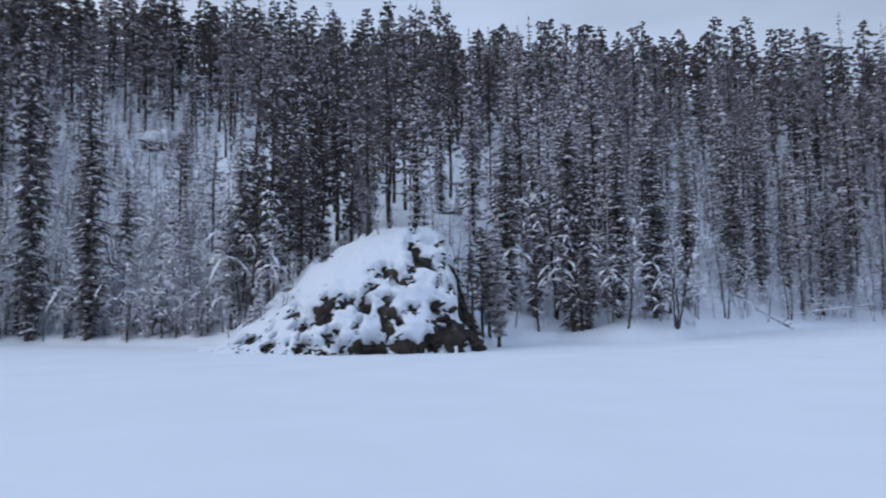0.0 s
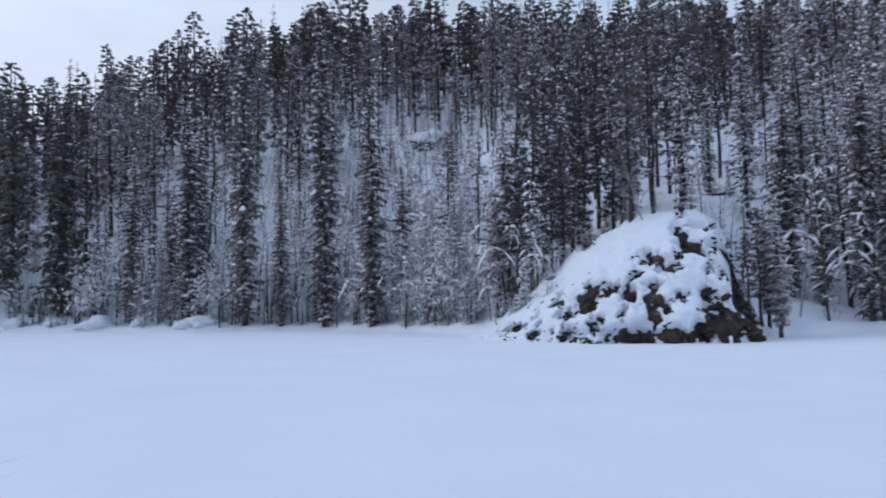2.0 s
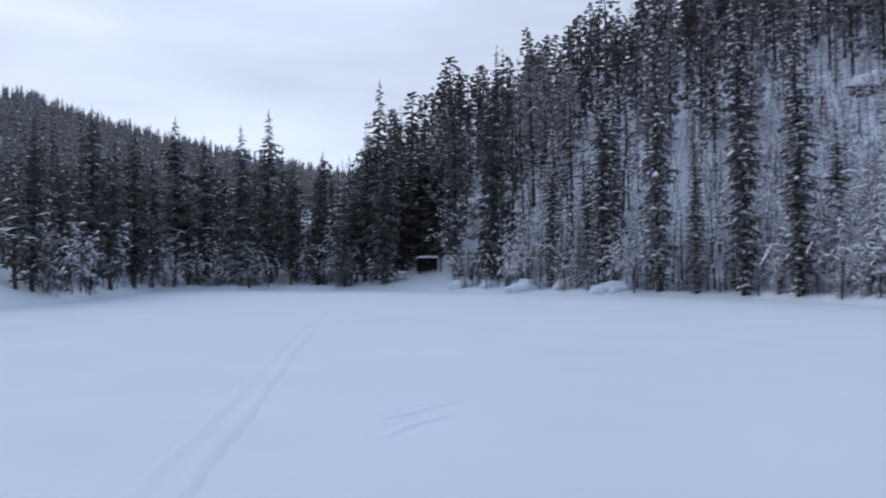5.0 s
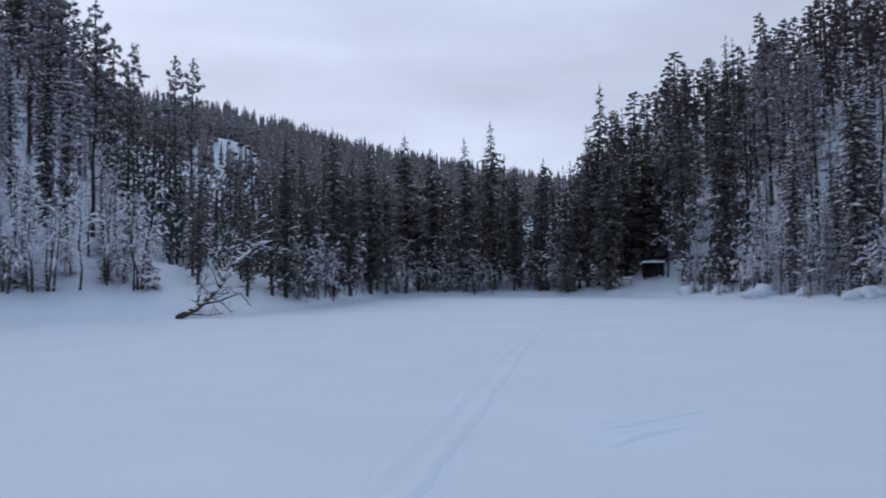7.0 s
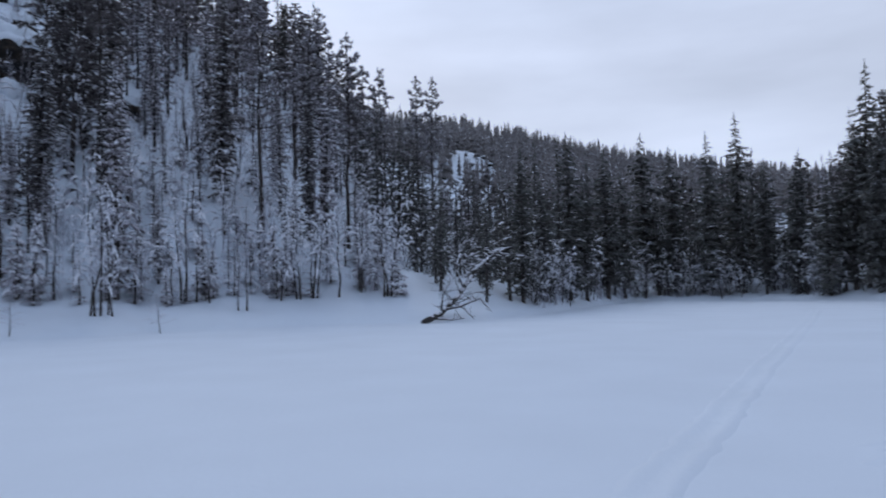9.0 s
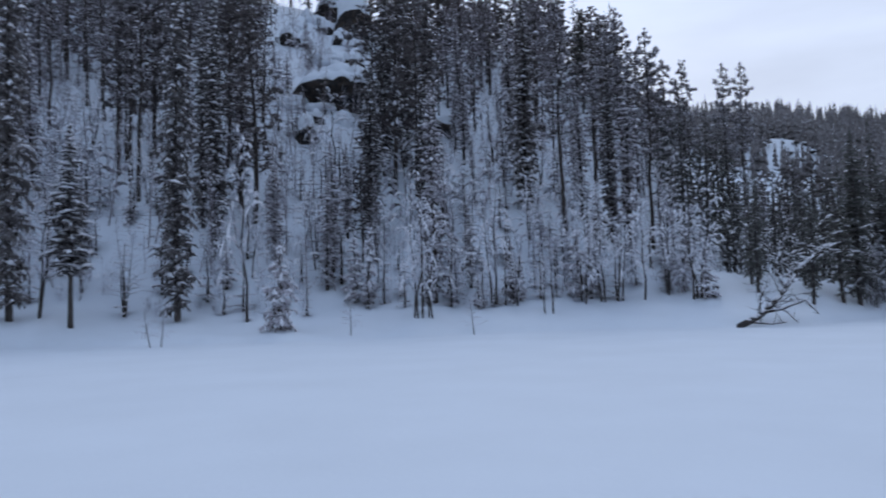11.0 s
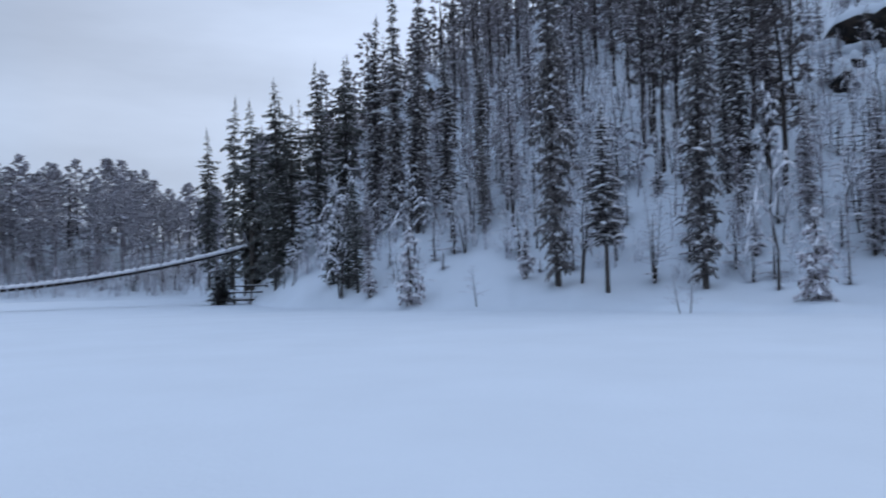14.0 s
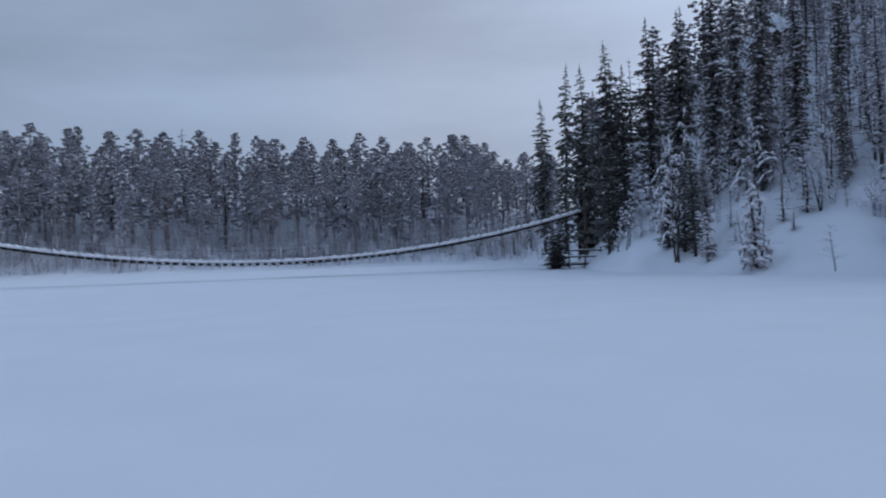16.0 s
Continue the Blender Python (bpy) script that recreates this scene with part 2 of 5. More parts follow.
BARE += ((4.0, 0.26, 0.43, 0.021), (10.2, 0.21, 0.6, 0.04), (10.0, 0.07, 0.95, 0.039), (8.3, 0.12, 0.43, 0.054), (8.8, 0.02, 0.43, 0.019), (5.8, 0.045, 2.4, 0.05), (2.6, 0.04, 1.3, 0.045), (6.4, 0.16, 0.26, 0.018),
         (0.7, 0.06, 0.78, 0.038), (10.8, 0.04, 0.34, 0.035), (12.8, 0.09, 0.43, 0.058), (14.2, 0.25, 0.34, 0.072), (8.8, 0.82, 0.6, 0.06), (11.0, 0.33, 0.22, 0.037), (-0.5, 0.16, 1.0, 0.16), (0.2, 0.24, 0.6, 0.034),
         (-0.3, 0.54, 0.28, 0.05), (-1.0, 0.6, 0.4, 0.06), (-0.7, 0.4, 0.35, 0.05), (-0.2, 0.76, 0.3, 0.035), (-1.2, 0.78, 0.4, 0.05), (0.1, 0.38, 0.2, 0.03))


def outcrop_foot(az):
    return float(np.interp(az, (-5, -2, 8, 18), (31.5, 29.2, 28.8, 33))) + 0.35 * noise.noise((az * 0.5, 0.3, 0))


def outcrop_face(az, up, off):
    """A place on the rock, pushed out from its mean surface."""
    crest = float(np.interp(az, CREST_AZ, CREST_Z))
    tilt = radians(float(np.interp(up, FACE_S, FACE_TILT)))
    d = outcrop_foot(az) + 7.5 * float(np.interp(up, FACE_S, FACE_U)) * (0.45 + 0.55 * min(1, crest / 3)) - off * math.cos(tilt)
    return Vector((-d * math.sin(radians(az)), d * math.cos(radians(az)), crest * float(np.interp(up, FACE_S, FACE_Z)) + off * math.sin(tilt) - 0.3 * max(0, 1 - crest / 0.7) - (0.25 if up <= 0 else 0)))


def outcrop_rock(az, up):
    p = outcrop_face(az, up, 0)
    k = min(1, float(np.interp(az, CREST_AZ, CREST_Z)) / 1.2)
    n = noise.noise(p * 0.6)
    blocks = 0.34 * noise.cell((p.x * 0.9 + n, p.y * 0.6, p.z * 1.1 + n)) + 0.16 * noise.cell((p.x * 2.1 - n, p.y * 1.3, p.z * 2.4))
    return outcrop_face(az, up, k * (blocks + 0.12 * noise.noise(p * 1.9) + 0.06 * noise.noise(p * 4.5)) - 0.10)


def outcrop_cover(az, up):
    """Thickness of the snow there; below nothing where the stone is bare."""
    p = outcrop_face(az, up, 0)
    wa, wu = az + 0.5 * noise.noise(p * 1.7) + 0.42 * noise.noise(p * 4.3), up + 0.03 * noise.noise(p * 2.3 + Vector((9, 0, 0))) + 0.026 * noise.noise(p * 5.3)
    near = min(((wa - a) / w) ** 2 + ((wu - u) / h) ** 2 for a, u, w, h in BARE)
    t = 0.38 + 0.13 * noise.noise(p * 0.9 + Vector((0, 5, 0))) + 0.10 * noise.noise(p * 2.4) + 0.05 * noise.noise(p * 5.5)
    t += 0.09 * max(0, 0.75 - up) * noise.noise(p * 3.1 + Vector((3, 3, 0)))
    lip = min(1.0, (near - 1.0) * 0.75)
    if az < -1.3:
        lip = min(lip, (up - 0.66 + 0.15 * noise.noise(p * 1.3)) * 8)
    # stones and twigs break the thin cover on the long tail
    if az > 10.5:
        lip = min(lip, 0.75 - 2.6 * max(0, noise.noise(p * 2.7) - 0.12) * (1 if up < 0.6 else 0.3))
    return t * math.sqrt(lip) if lip > 0 else max(-0.25, lip * 0.5)


def outcrop_snow(az, up):
    return outcrop_face(az, up, outcrop_cover(az, up) + 0.04)


def stand_z(az, d):
    """Height of what one would stand on: the ground, or the snowy rock where that is higher."""
    z = ground_z(az, d)
    if -5 < wrap(az) < 18 and 28 < d < 46:
        u = (d - outcrop_foot(wrap(az))) / 7.5
        if u > 0:
            z = max(z, float(np.interp(u, FACE_U, FACE_Z)) * float(np.interp(wrap(az), CREST_AZ, CREST_Z)) + 0.25)
    return z


def spot(az, d, up=0.0):
    return Vector((-d * math.sin(radians(az)), d * math.cos(radians(az)), stand_z(az, d) + up))


# ---- end of land ----
class Soup:
    """Collects vertices and faces, with a material slot for each face."""

    def __init__(self):
        self.v, self.f, self.m = [], [], []

    def add(self, verts, faces, mat=0):
        k = len(self.v)
        self.v.extend(tuple(p) for p in verts)
        self.f.extend(tuple(i + k for i in f) for f in faces)
        self.m.extend([mat] * len(faces))

    def mesh(self, name, mats, smooth=False):
        me = bpy.data.meshes.new(name)
        me.from_pydata(self.v, [], self.f)
        for m in mats:
            me.materials.append(m)
        me.polygons.foreach_set("material_index", self.m)
        me.polygons.foreach_set("use_smooth", [smooth] * len(self.f))
        me.update()
        return me


def part(name, soup, mats, parent, label="", smooth=False):
    ob = new(name, soup.mesh(name, mats if isinstance(mats, (list, tuple)) else [mats], smooth))
    ob.parent = parent
    return tagged(ob, label)


def tube(soup, pts, radii, sides=6, mat=0, cap=True):
    pts = [Vector(p) for p in pts]
    ring = []
    k = len(soup.v)
    for i, p in enumerate(pts):
        t = (pts[min(i + 1, len(pts) - 1)] - pts[max(i - 1, 0)]).normalized()
        a = t.cross(Vector((0, 0, 1)) if abs(t.z) < 0.9 else Vector((1, 0, 0))).normalized()
        b = t.cross(a)
        for s in range(sides):
            w = 2 * math.pi * s / sides
            ring.append(tuple(p + (a * math.cos(w) + b * math.sin(w)) * radii[i]))
    soup.v.extend(ring)
    n = 0
    for i in range(len(pts) - 1):
        for s in range(sides):
            s2 = (s + 1) % sides
            soup.f.append((k + i * sides + s, k + i * sides + s2, k + (i + 1) * sides + s2, k + (i + 1) * sides + s))
            n += 1
    if cap:
        soup.f.append(tuple(k + (len(pts) - 1) * sides + s for s in range(sides)))
        soup.f.append(tuple(k + s for s in reversed(range(sides))))
        n += 2
    soup.m.extend([mat] * n)


def box(soup, c, size, mat=0, m=None, bevel=0.0):
    hx, hy, hz = (s / 2 for s in size)
    e = min(bevel, hx * 0.9, hy * 0.9)
    if e:
        base = [(-hx + e, -hy), (hx - e, -hy), (hx, -hy + e), (hx, hy - e), (hx - e, hy), (-hx + e, hy), (-hx, hy - e), (-hx, -hy + e)]
    else:
        base = [(-hx, -hy), (hx, -hy), (hx, hy), (-hx, hy)]
    n = len(base)
    vs = [Vector((x, y, z)) for z in (-hz, hz) for x, y in base]
    vs = [(m @ p if m else p) + Vector(c) for p in vs]
    fs = [tuple(reversed(range(n))), tuple(range(n, 2 * n))] + [(i, (i + 1) % n, n + (i + 1) % n, n + i) for i in range(n)]
    soup.add(vs, fs, mat)


def lump(soup, c, along, length, width, height, rnd, mat=0, coarse=False):
    """A flattened pillow of snow that lies along a branch."""
    a = Vector(along).normalized()
    s = a.cross(Vector((0, 0, 1)))
    s = s.normalized() if s.length > 1e-3 else Vector((1, 0, 0))
    u = s.cross(a)
    c = Vector(c)
    j = lambda: rnd.uniform(0.75, 1.25)
    vs = [c - a * length / 2 * j() - u * height * 0.2, c + s * width / 2 * j(), c + a * length / 2 * j() - u * height * 0.3, c - s * width / 2 * j(), c + u * height * j() + a * length * rnd.uniform(-0.12, 0.12), c - u * height * 0.25]
    top = [(0, 1, 4), (1, 2, 4), (2, 3, 4), (3, 0, 4)]
    soup.add(vs[:5] if coarse else vs, top if coarse else top + [(1, 0, 5), (2, 1, 5), (3, 2, 5), (0, 3, 5)], mat)


# ------------------------------------------------------------------ kinds of trees
def frond(soup, p, out, length, width, droop, rnd, teeth):
    """A drooping bough: a spine with ragged sprays of needles that hang from both sides of it."""
    side = Vector((-out.y, out.x, 0))

    def spine(t):
        return p + out * (length * t) + Vector((0, 0, -droop * t * t + 0.12 * length * max(0, t - 0.6)))

    vs, fs = [], []
    for sgn in (1, -1):
        for i in range(teeth):
            t = (i + rnd.uniform(0.35, 0.85)) / teeth
            w = width * (0.45 + 0.8 * math.sin(math.pi * min(1, t * 0.9 + 0.08))) * rnd.uniform(0.6, 1.25)
            half = rnd.uniform(0.5, 0.75) / teeth
            q = spine(min(1.1, t + rnd.uniform(0.0, 0.16))) + side * (sgn * w) + Vector((0, 0, -w * rnd.uniform(0.4, 1.1)))
            k = len(vs)
            vs += [tuple(spine(max(0, t - half))), tuple(spine(min(1, t + half))), tuple(q)]
            fs.append((k, k + 1, k + 2) if sgn > 0 else (k + 1, k, k + 2))
    soup.add(vs, fs)
    return [spine(t) for t in (0, 0.35, 0.7, 1.0)]


def spruce_meshes(name, seed, tiers, per, teeth, lumps, wide=1.35, low=0.08, height=14.0, trunk_sides=7, snow=1.0, coarse=False, puff=1.0, needles=None, knee=0.55):
    rnd = random.Random(seed)
    trunk, crown, load = Soup(), Soup(), Soup()
    wave = rnd.uniform(0.5, 1.1)
    bend = [(rnd.uniform(-0.1, 0.1), rnd.uniform(-0.1, 0.1)) for _ in range(6)]
    axis = [Vector((bend[i][0] * (i > 0), bend[i][1] * (i > 0), height * i / 5)) for i in range(6)]
    tube(trunk, [axis[0] - Vector((0, 0, 0.5))] + axis, [0.20] + [0.18 * (1 - i / 5.15) for i in range(6)], trunk_sides)
    for k in range(tiers):
        t = low + (1 - low) * (k + rnd.uniform(0, 0.7)) / tiers
        z = t * height
        reach = wide * min(1, (1 - t) / knee) ** 0.8 * (1 + 0.22 * math.sin(k * wave + seed)) * rnd.uniform(0.6, 1.15) * min(1, 0.6 + (t - low) * 3) + 0.10
        n = max(3, round(per * (0.55 + 0.45 * (1 - t))))
        turn = rnd.uniform(0, 6.28)
        f = t * 5
        i0 = min(4, int(f))
        p0 = axis[i0].lerp(axis[i0 + 1], f - i0)
        for j in range(n):
            if rnd.random() < 0.10:
                continue
            w = turn + 6.283 * j / n + rnd.uniform(-0.4, 0.4)
            out = Vector((math.cos(w), math.sin(w), 0))
            ln = reach * rnd.uniform(0.65, 1.2)
            ridge = frond(crown, p0 + Vector((0, 0, rnd.uniform(-0.15, 0.15))), out, ln, 0.07 + ln * 0.2, ln * rnd.uniform(0.1, 0.55) * (1.15 - t * 0.6), rnd, teeth)
            for q in range(lumps):
                if rnd.random() < 0.72 * snow:
                    a = rnd.choice((1, 2, 2))
                    big = puff * rnd.choice((0.6, 0.75, 0.9, 1.1, 1.8))
                    c = ridge[a].lerp(ridge[a + 1], rnd.random()) + Vector((-out.y, out.x, 0)) * rnd.uniform(-0.1, 0.1)
                    along = Vector((-out.y, out.x, rnd.uniform(-0.25, 0.25))) if rnd.random() < 0.7 else ridge[a + 1] - ridge[a]
                    lump(load, c + Vector((0, 0, 0.03)), along, (ln * rnd.uniform(0.2, 0.5) + 0.08) * big, (0.06 + ln * rnd.uniform(0.05, 0.14)) * big, rnd.uniform(0.045, 0.09) * big, rnd, 0, coarse)
    tube(crown, [axis[5] - Vector((0, 0, 0.6)), axis[5] + Vector((0, 0, 0.25))], [0.06, 0.01], 4)
    return (trunk.mesh(name + "_trunk", [M_BARK], True), crown.mesh(name + "_crown", [needles or M_SPRUCE]), load.mesh(name + "_snow", [M_LOAD], True))


def pine_meshes(name, seed, limbs, clumps, spikes, low=0.45, wide=1.9, height=14.0, snow=1.0, coarse=False, puff=1.0, needles=None):
    rnd = random.Random(seed)
    trunk, crown, load = Soup(), Soup(), Soup()
    axis = [Vector((rnd.uniform(-0.14, 0.14) * (i > 0), rnd.uniform(-0.14, 0.14) * (i > 0), height * i / 6)) for i in range(7)]
    tube(trunk, [axis[0] - Vector((0, 0, 0.5))] + axis, [0.19] + [0.17 * (1 - i / 6.6) for i in range(7)], 4 if coarse else 7, cap=not coarse)
    for k in range(limbs):
        t = low + (0.98 - low) * (k + rnd.random()) / limbs
        f = t * 6
        i0 = min(5, int(f))
        p0 = axis[i0].lerp(axis[i0 + 1], f - i0)
        u = (t - low) / (1 - low)
        reach = wide * (0.12 + 0.88 * math.sin(math.pi * min(1, 0.28 + u * 0.72))) * rnd.uniform(0.45, 1.15)
        w = k * 2.4 + rnd.uniform(-0.5, 0.5)
        out = Vector((math.cos(w), math.sin(w), 0))
        tip = p0 + out * reach + Vector((0, 0, reach * rnd.uniform(-0.15, 0.45)))
        if not coarse:
            tube(trunk, [p0, p0.lerp(tip, 0.55) + Vector((0, 0, -0.06)), tip], [0.045, 0.03, 0.012], 3, cap=False)
        for c in range(clumps):
            s = rnd.uniform(0.35, 1.05)
            q = p0.lerp(tip, s) + Vector((rnd.uniform(-0.35, 0.35), rnd.uniform(-0.35, 0.35), rnd.uniform(-0.1, 0.25)))
            rad = rnd.uniform(0.26, 0.46) * (1 + (puff - 1) * (1 - 0.75 * u)) * (1 - 1.4 * max(0, u - 0.72))
            vs, fs = [], []
            for g in range(spikes):
                d = Vector((rnd.gauss(0, 1), rnd.gauss(0, 1), rnd.gauss(0.1, 0.55))).normalized()
                e = Vector((rnd.gauss(0, 1), rnd.gauss(0, 1), rnd.gauss(0, 1))).cross(d).normalized() * rad * 0.2
                b = q - d * rad * 0.3
                vs += [tuple(b - e), tuple(b + e), tuple(q + d * rad * rnd.uniform(0.55, 1.0))]
                fs.append((len(vs) - 3, len(vs) - 2, len(vs) - 1))
            crown.add(vs, fs)
            if rnd.random() < 0.8 * snow:
                lump(load, q + Vector((rnd.uniform(-0.5, 0.5) * rad, rnd.uniform(-0.5, 0.5) * rad, rad * 0.25)), (rnd.uniform(-1, 1), rnd.uniform(-1, 1), rnd.uniform(-0.35, 0.35)), rad * rnd.uniform(0.5, 1.4), rad * rnd.uniform(0.25, 0.6), rad * rnd.uniform(0.12, 0.26), rnd, 0, True)
    return (trunk.mesh(name + "_trunk", [M_PINEBARK], True), crown.mesh(name + "_crown", [needles or M_PINE]), load.mesh(name + "_snow", [M_LOAD], True))


def far_pine_meshes(name, seed, low, wide, tufts, snow, height=14.0, size=1.0):
    """A pine some way off: a full rounded crown of needle tufts on a slim trunk."""
    rnd = random.Random(seed)
    trunk, crown, load = Soup(), Soup(), Soup()
    sway = Vector((rnd.uniform(-0.25, 0.25), rnd.uniform(-0.25, 0.25), 0))
    tube(trunk, [Vector((0, 0, -0.5)), sway * 0.6 + Vector((0, 0, height * 0.55)), sway + Vector((0, 0, height * 0.97))], [0.17, 0.11, 0.03], 4, cap=False)
    wob = rnd.uniform(0, 6)
    for k in range(tufts):
        u = ((k + rnd.random()) / tufts) ** 0.8
        z = height * (low + (1 - low) * u)
        r = wide * 1.25 * min(1, (u + 0.15) / 0.4) ** 0.6 * (1.02 - u) ** 0.5 * (1 + 0.22 * math.sin(u * 9 + wob))
        w = k * 2.4 + rnd.uniform(-0.8, 0.8)
        q = sway * u + Vector((math.cos(w), math.sin(w), 0)) * r * math.sqrt(rnd.uniform(0.02, 1)) + Vector((0, 0, z))
        rad = rnd.uniform(0.55, 0.95) * (1 - 0.4 * u) * size
        vs, fs = [], []
        for g in range(9):
            d = Vector((rnd.gauss(0, 1), rnd.gauss(0, 1), rnd.gauss(0.1, 0.7))).normalized()
            e = Vector((rnd.gauss(0, 1), rnd.gauss(0, 1), rnd.gauss(0, 1))).cross(d).normalized() * rad * 0.23
            b = q - d * rad * 0.45
            vs += [tuple(b - e), tuple(b + e), tuple(q + d * rad * rnd.uniform(0.45, 0.8))]
            fs.append((len(vs) - 3, len(vs) - 2, len(vs) - 1))
        crown.add(vs, fs)
        if rnd.random() < snow:
            lump(load, q + Vector((0, 0, rad * 0.3)), (math.cos(w), math.sin(w), -0.2), rad * rnd.uniform(0.4, 0.95), rad * rnd.uniform(0.22, 0.5), rad * rnd.uniform(0.12, 0.22), rnd, 0, True)
    return (trunk.mesh(name + "_trunk", [M_PINEBARK], True), crown.mesh(name + "_crown", [M_PINE]), load.mesh(name + "_snow", [M_LOAD], True))


def birch_meshes(name, seed, height=7.0, twigs=26, snow=1.0, stems=1):
    rnd = random.Random(seed)
    trunk, crown, load = Soup(), Soup(), Soup()
    for s in range(stems):
        lean = Vector((rnd.uniform(-0.12, 0.12), rnd.uniform(-0.12, 0.12), 1)) * height * rnd.uniform(0.75, 1)
        root = Vector((0.25 * s, rnd.uniform(-0.1, 0.1), 0))
        axis = [root + lean * (i / 5) + Vector((rnd.uniform(-0.1, 0.1), rnd.uniform(-0.1, 0.1), 0)) * (i > 0) for i in range(6)]
        tube(trunk, [root - Vector((0, 0, 0.4))] + axis, [0.085] + [0.075 * (1 - i / 5.4) for i in range(6)], 6)
        for k in range(twigs):
            t = 0.22 + 0.78 * (k + rnd.random()) / twigs
            f = min(4.999, t * 5)
            p = axis[int(f)].lerp(axis[int(f) + 1], f - int(f))
            w = rnd.uniform(0, 6.28)
            out = Vector((math.cos(w), math.sin(w), 0))
            ln = height * 0.24 * (1.15 - t) * rnd.uniform(0.6, 1.4) + 0.3
            mid = p + out * ln * 0.55 + Vector((0, 0, ln * rnd.uniform(0.15, 0.4)))
            tip = p + out * ln + Vector((0, 0, ln * rnd.uniform(-0.1, 0.45)))
            tube(crown, [p, mid, tip], [0.026, 0.017, 0.006], 3, cap=False)
            for g in range(4):
                b = mid.lerp(tip, rnd.random()) if g else mid
                e = b + Vector((rnd.uniform(-1, 1), rnd.uniform(-1, 1), rnd.uniform(-0.3, 0.5))) * ln * 0.4
                tube(crown, [b, e], [0.012, 0.004], 3, cap=False)
                if rnd.random() < 0.5 * snow:
                    lump(load, b.lerp(e, 0.5), e - b, (e - b).length * 0.9, 0.05, 0.035, rnd, 0, True)
            if rnd.random() < 0.85 * snow:
                lump(load, p.lerp(mid, 0.6) + Vector((0, 0, 0.03)), mid - p, ln * 0.5, 0.07, 0.05, rnd, 0, True)
                lump(load, mid.lerp(tip, 0.5) + Vector((0, 0, 0.03)), tip - mid, ln * 0.45, 0.06, 0.05, rnd, 0, True)
    return (trunk.mesh(name + "_trunk", [M_BARK], True), crown.mesh(name + "_twigs", [M_FROST]), load.mesh(name + "_snow", [M_LOAD], True))


def arching_meshes(name, seed, height=6.0, boughs=15, stems=1, light=False):
    """A birch whose thin boughs arch over under the snow that lies along them."""
    rnd = random.Random(seed)
    trunk, crown, load = Soup(), Soup(), Soup()
    for s in range(stems):
        lean = Vector((rnd.uniform(-0.13, 0.13), rnd.uniform(-0.13, 0.13), 1)) * height * rnd.uniform(0.7, 1)
        root = Vector((0.22 * s, rnd.uniform(-0.1, 0.1), 0))
        axis = [root + lean * (i / 5) + Vector((rnd.uniform(-0.12, 0.12), rnd.uniform(-0.12, 0.12), 0)) * (i > 0) for i in range(6)]
        tube(trunk, [root - Vector((0, 0, 0.4))] + axis, [0.075] + [0.066 * (1 - i / 5.3) for i in range(6)], 3 if light else 5, cap=not light)
        for k in range(boughs):
            t = 0.2 + 0.8 * (k + rnd.random()) / boughs
            f = min(4.999, t * 5)
            p = axis[int(f)].lerp(axis[int(f) + 1], f - int(f))
            w = rnd.uniform(0, 6.28)
            out = Vector((math.cos(w), math.sin(w), 0))
            ln = height * 0.26 * (1.2 - t) * rnd.uniform(0.5, 1.35) + 0.25
            rise = ln * rnd.uniform(0.15, 0.55)
            bow = [p, p + out * ln * 0.35 + Vector((0, 0, rise * 0.8)), p + out * ln * 0.7 + Vector((0, 0, rise)), p + out * ln + Vector((0, 0, rise - ln * rnd.uniform(0.15, 0.5)))]
            if light:
                crown.add([bow[0] - Vector((0, 0, 0.02)), bow[0], bow[1], bow[2], bow[3]], [(0, 2, 1), (0, 3, 2), (2, 3, 4)])
            else:
                tube(crown, bow, [0.022, 0.017, 0.012, 0.005], 3, cap=False)
            for a, b in zip(bow, bow[1:]):
                if rnd.random() < 0.85:
                    lump(load, a.lerp(b, rnd.uniform(0.4, 0.6)) + Vector((0, 0, 0.025)), b - a, (b - a).length * rnd.uniform(0.8, 1.2), rnd.uniform(0.09, 0.15), rnd.uniform(0.07, 0.12), rnd, 0, True)
            for g in range(2 if light else 5):
                a = bow[1].lerp(bow[3], rnd.random())
                b = a + Vector((rnd.uniform(-1, 1), rnd.uniform(-1, 1), rnd.uniform(-0.8, 0.4))) * ln * 0.35
                e = Vector((rnd.gauss(0, 1), rnd.gauss(0, 1), 0.2)).normalized() * 0.012
                crown.add([a - e, a + e, b], [(0, 1, 2)])
                if rnd.random() < 0.55:
                    lump(load, a.lerp(b, 0.5), b - a, (b - a).length * 0.7, 0.06, 0.045, rnd, 0, True)
    return (trunk.mesh(name + "_trunk", [M_FROST if light else M_BARK], True), crown.mesh(name + "_boughs", [M_FROST]), load.mesh(name + "_snow", [M_LOAD], True))


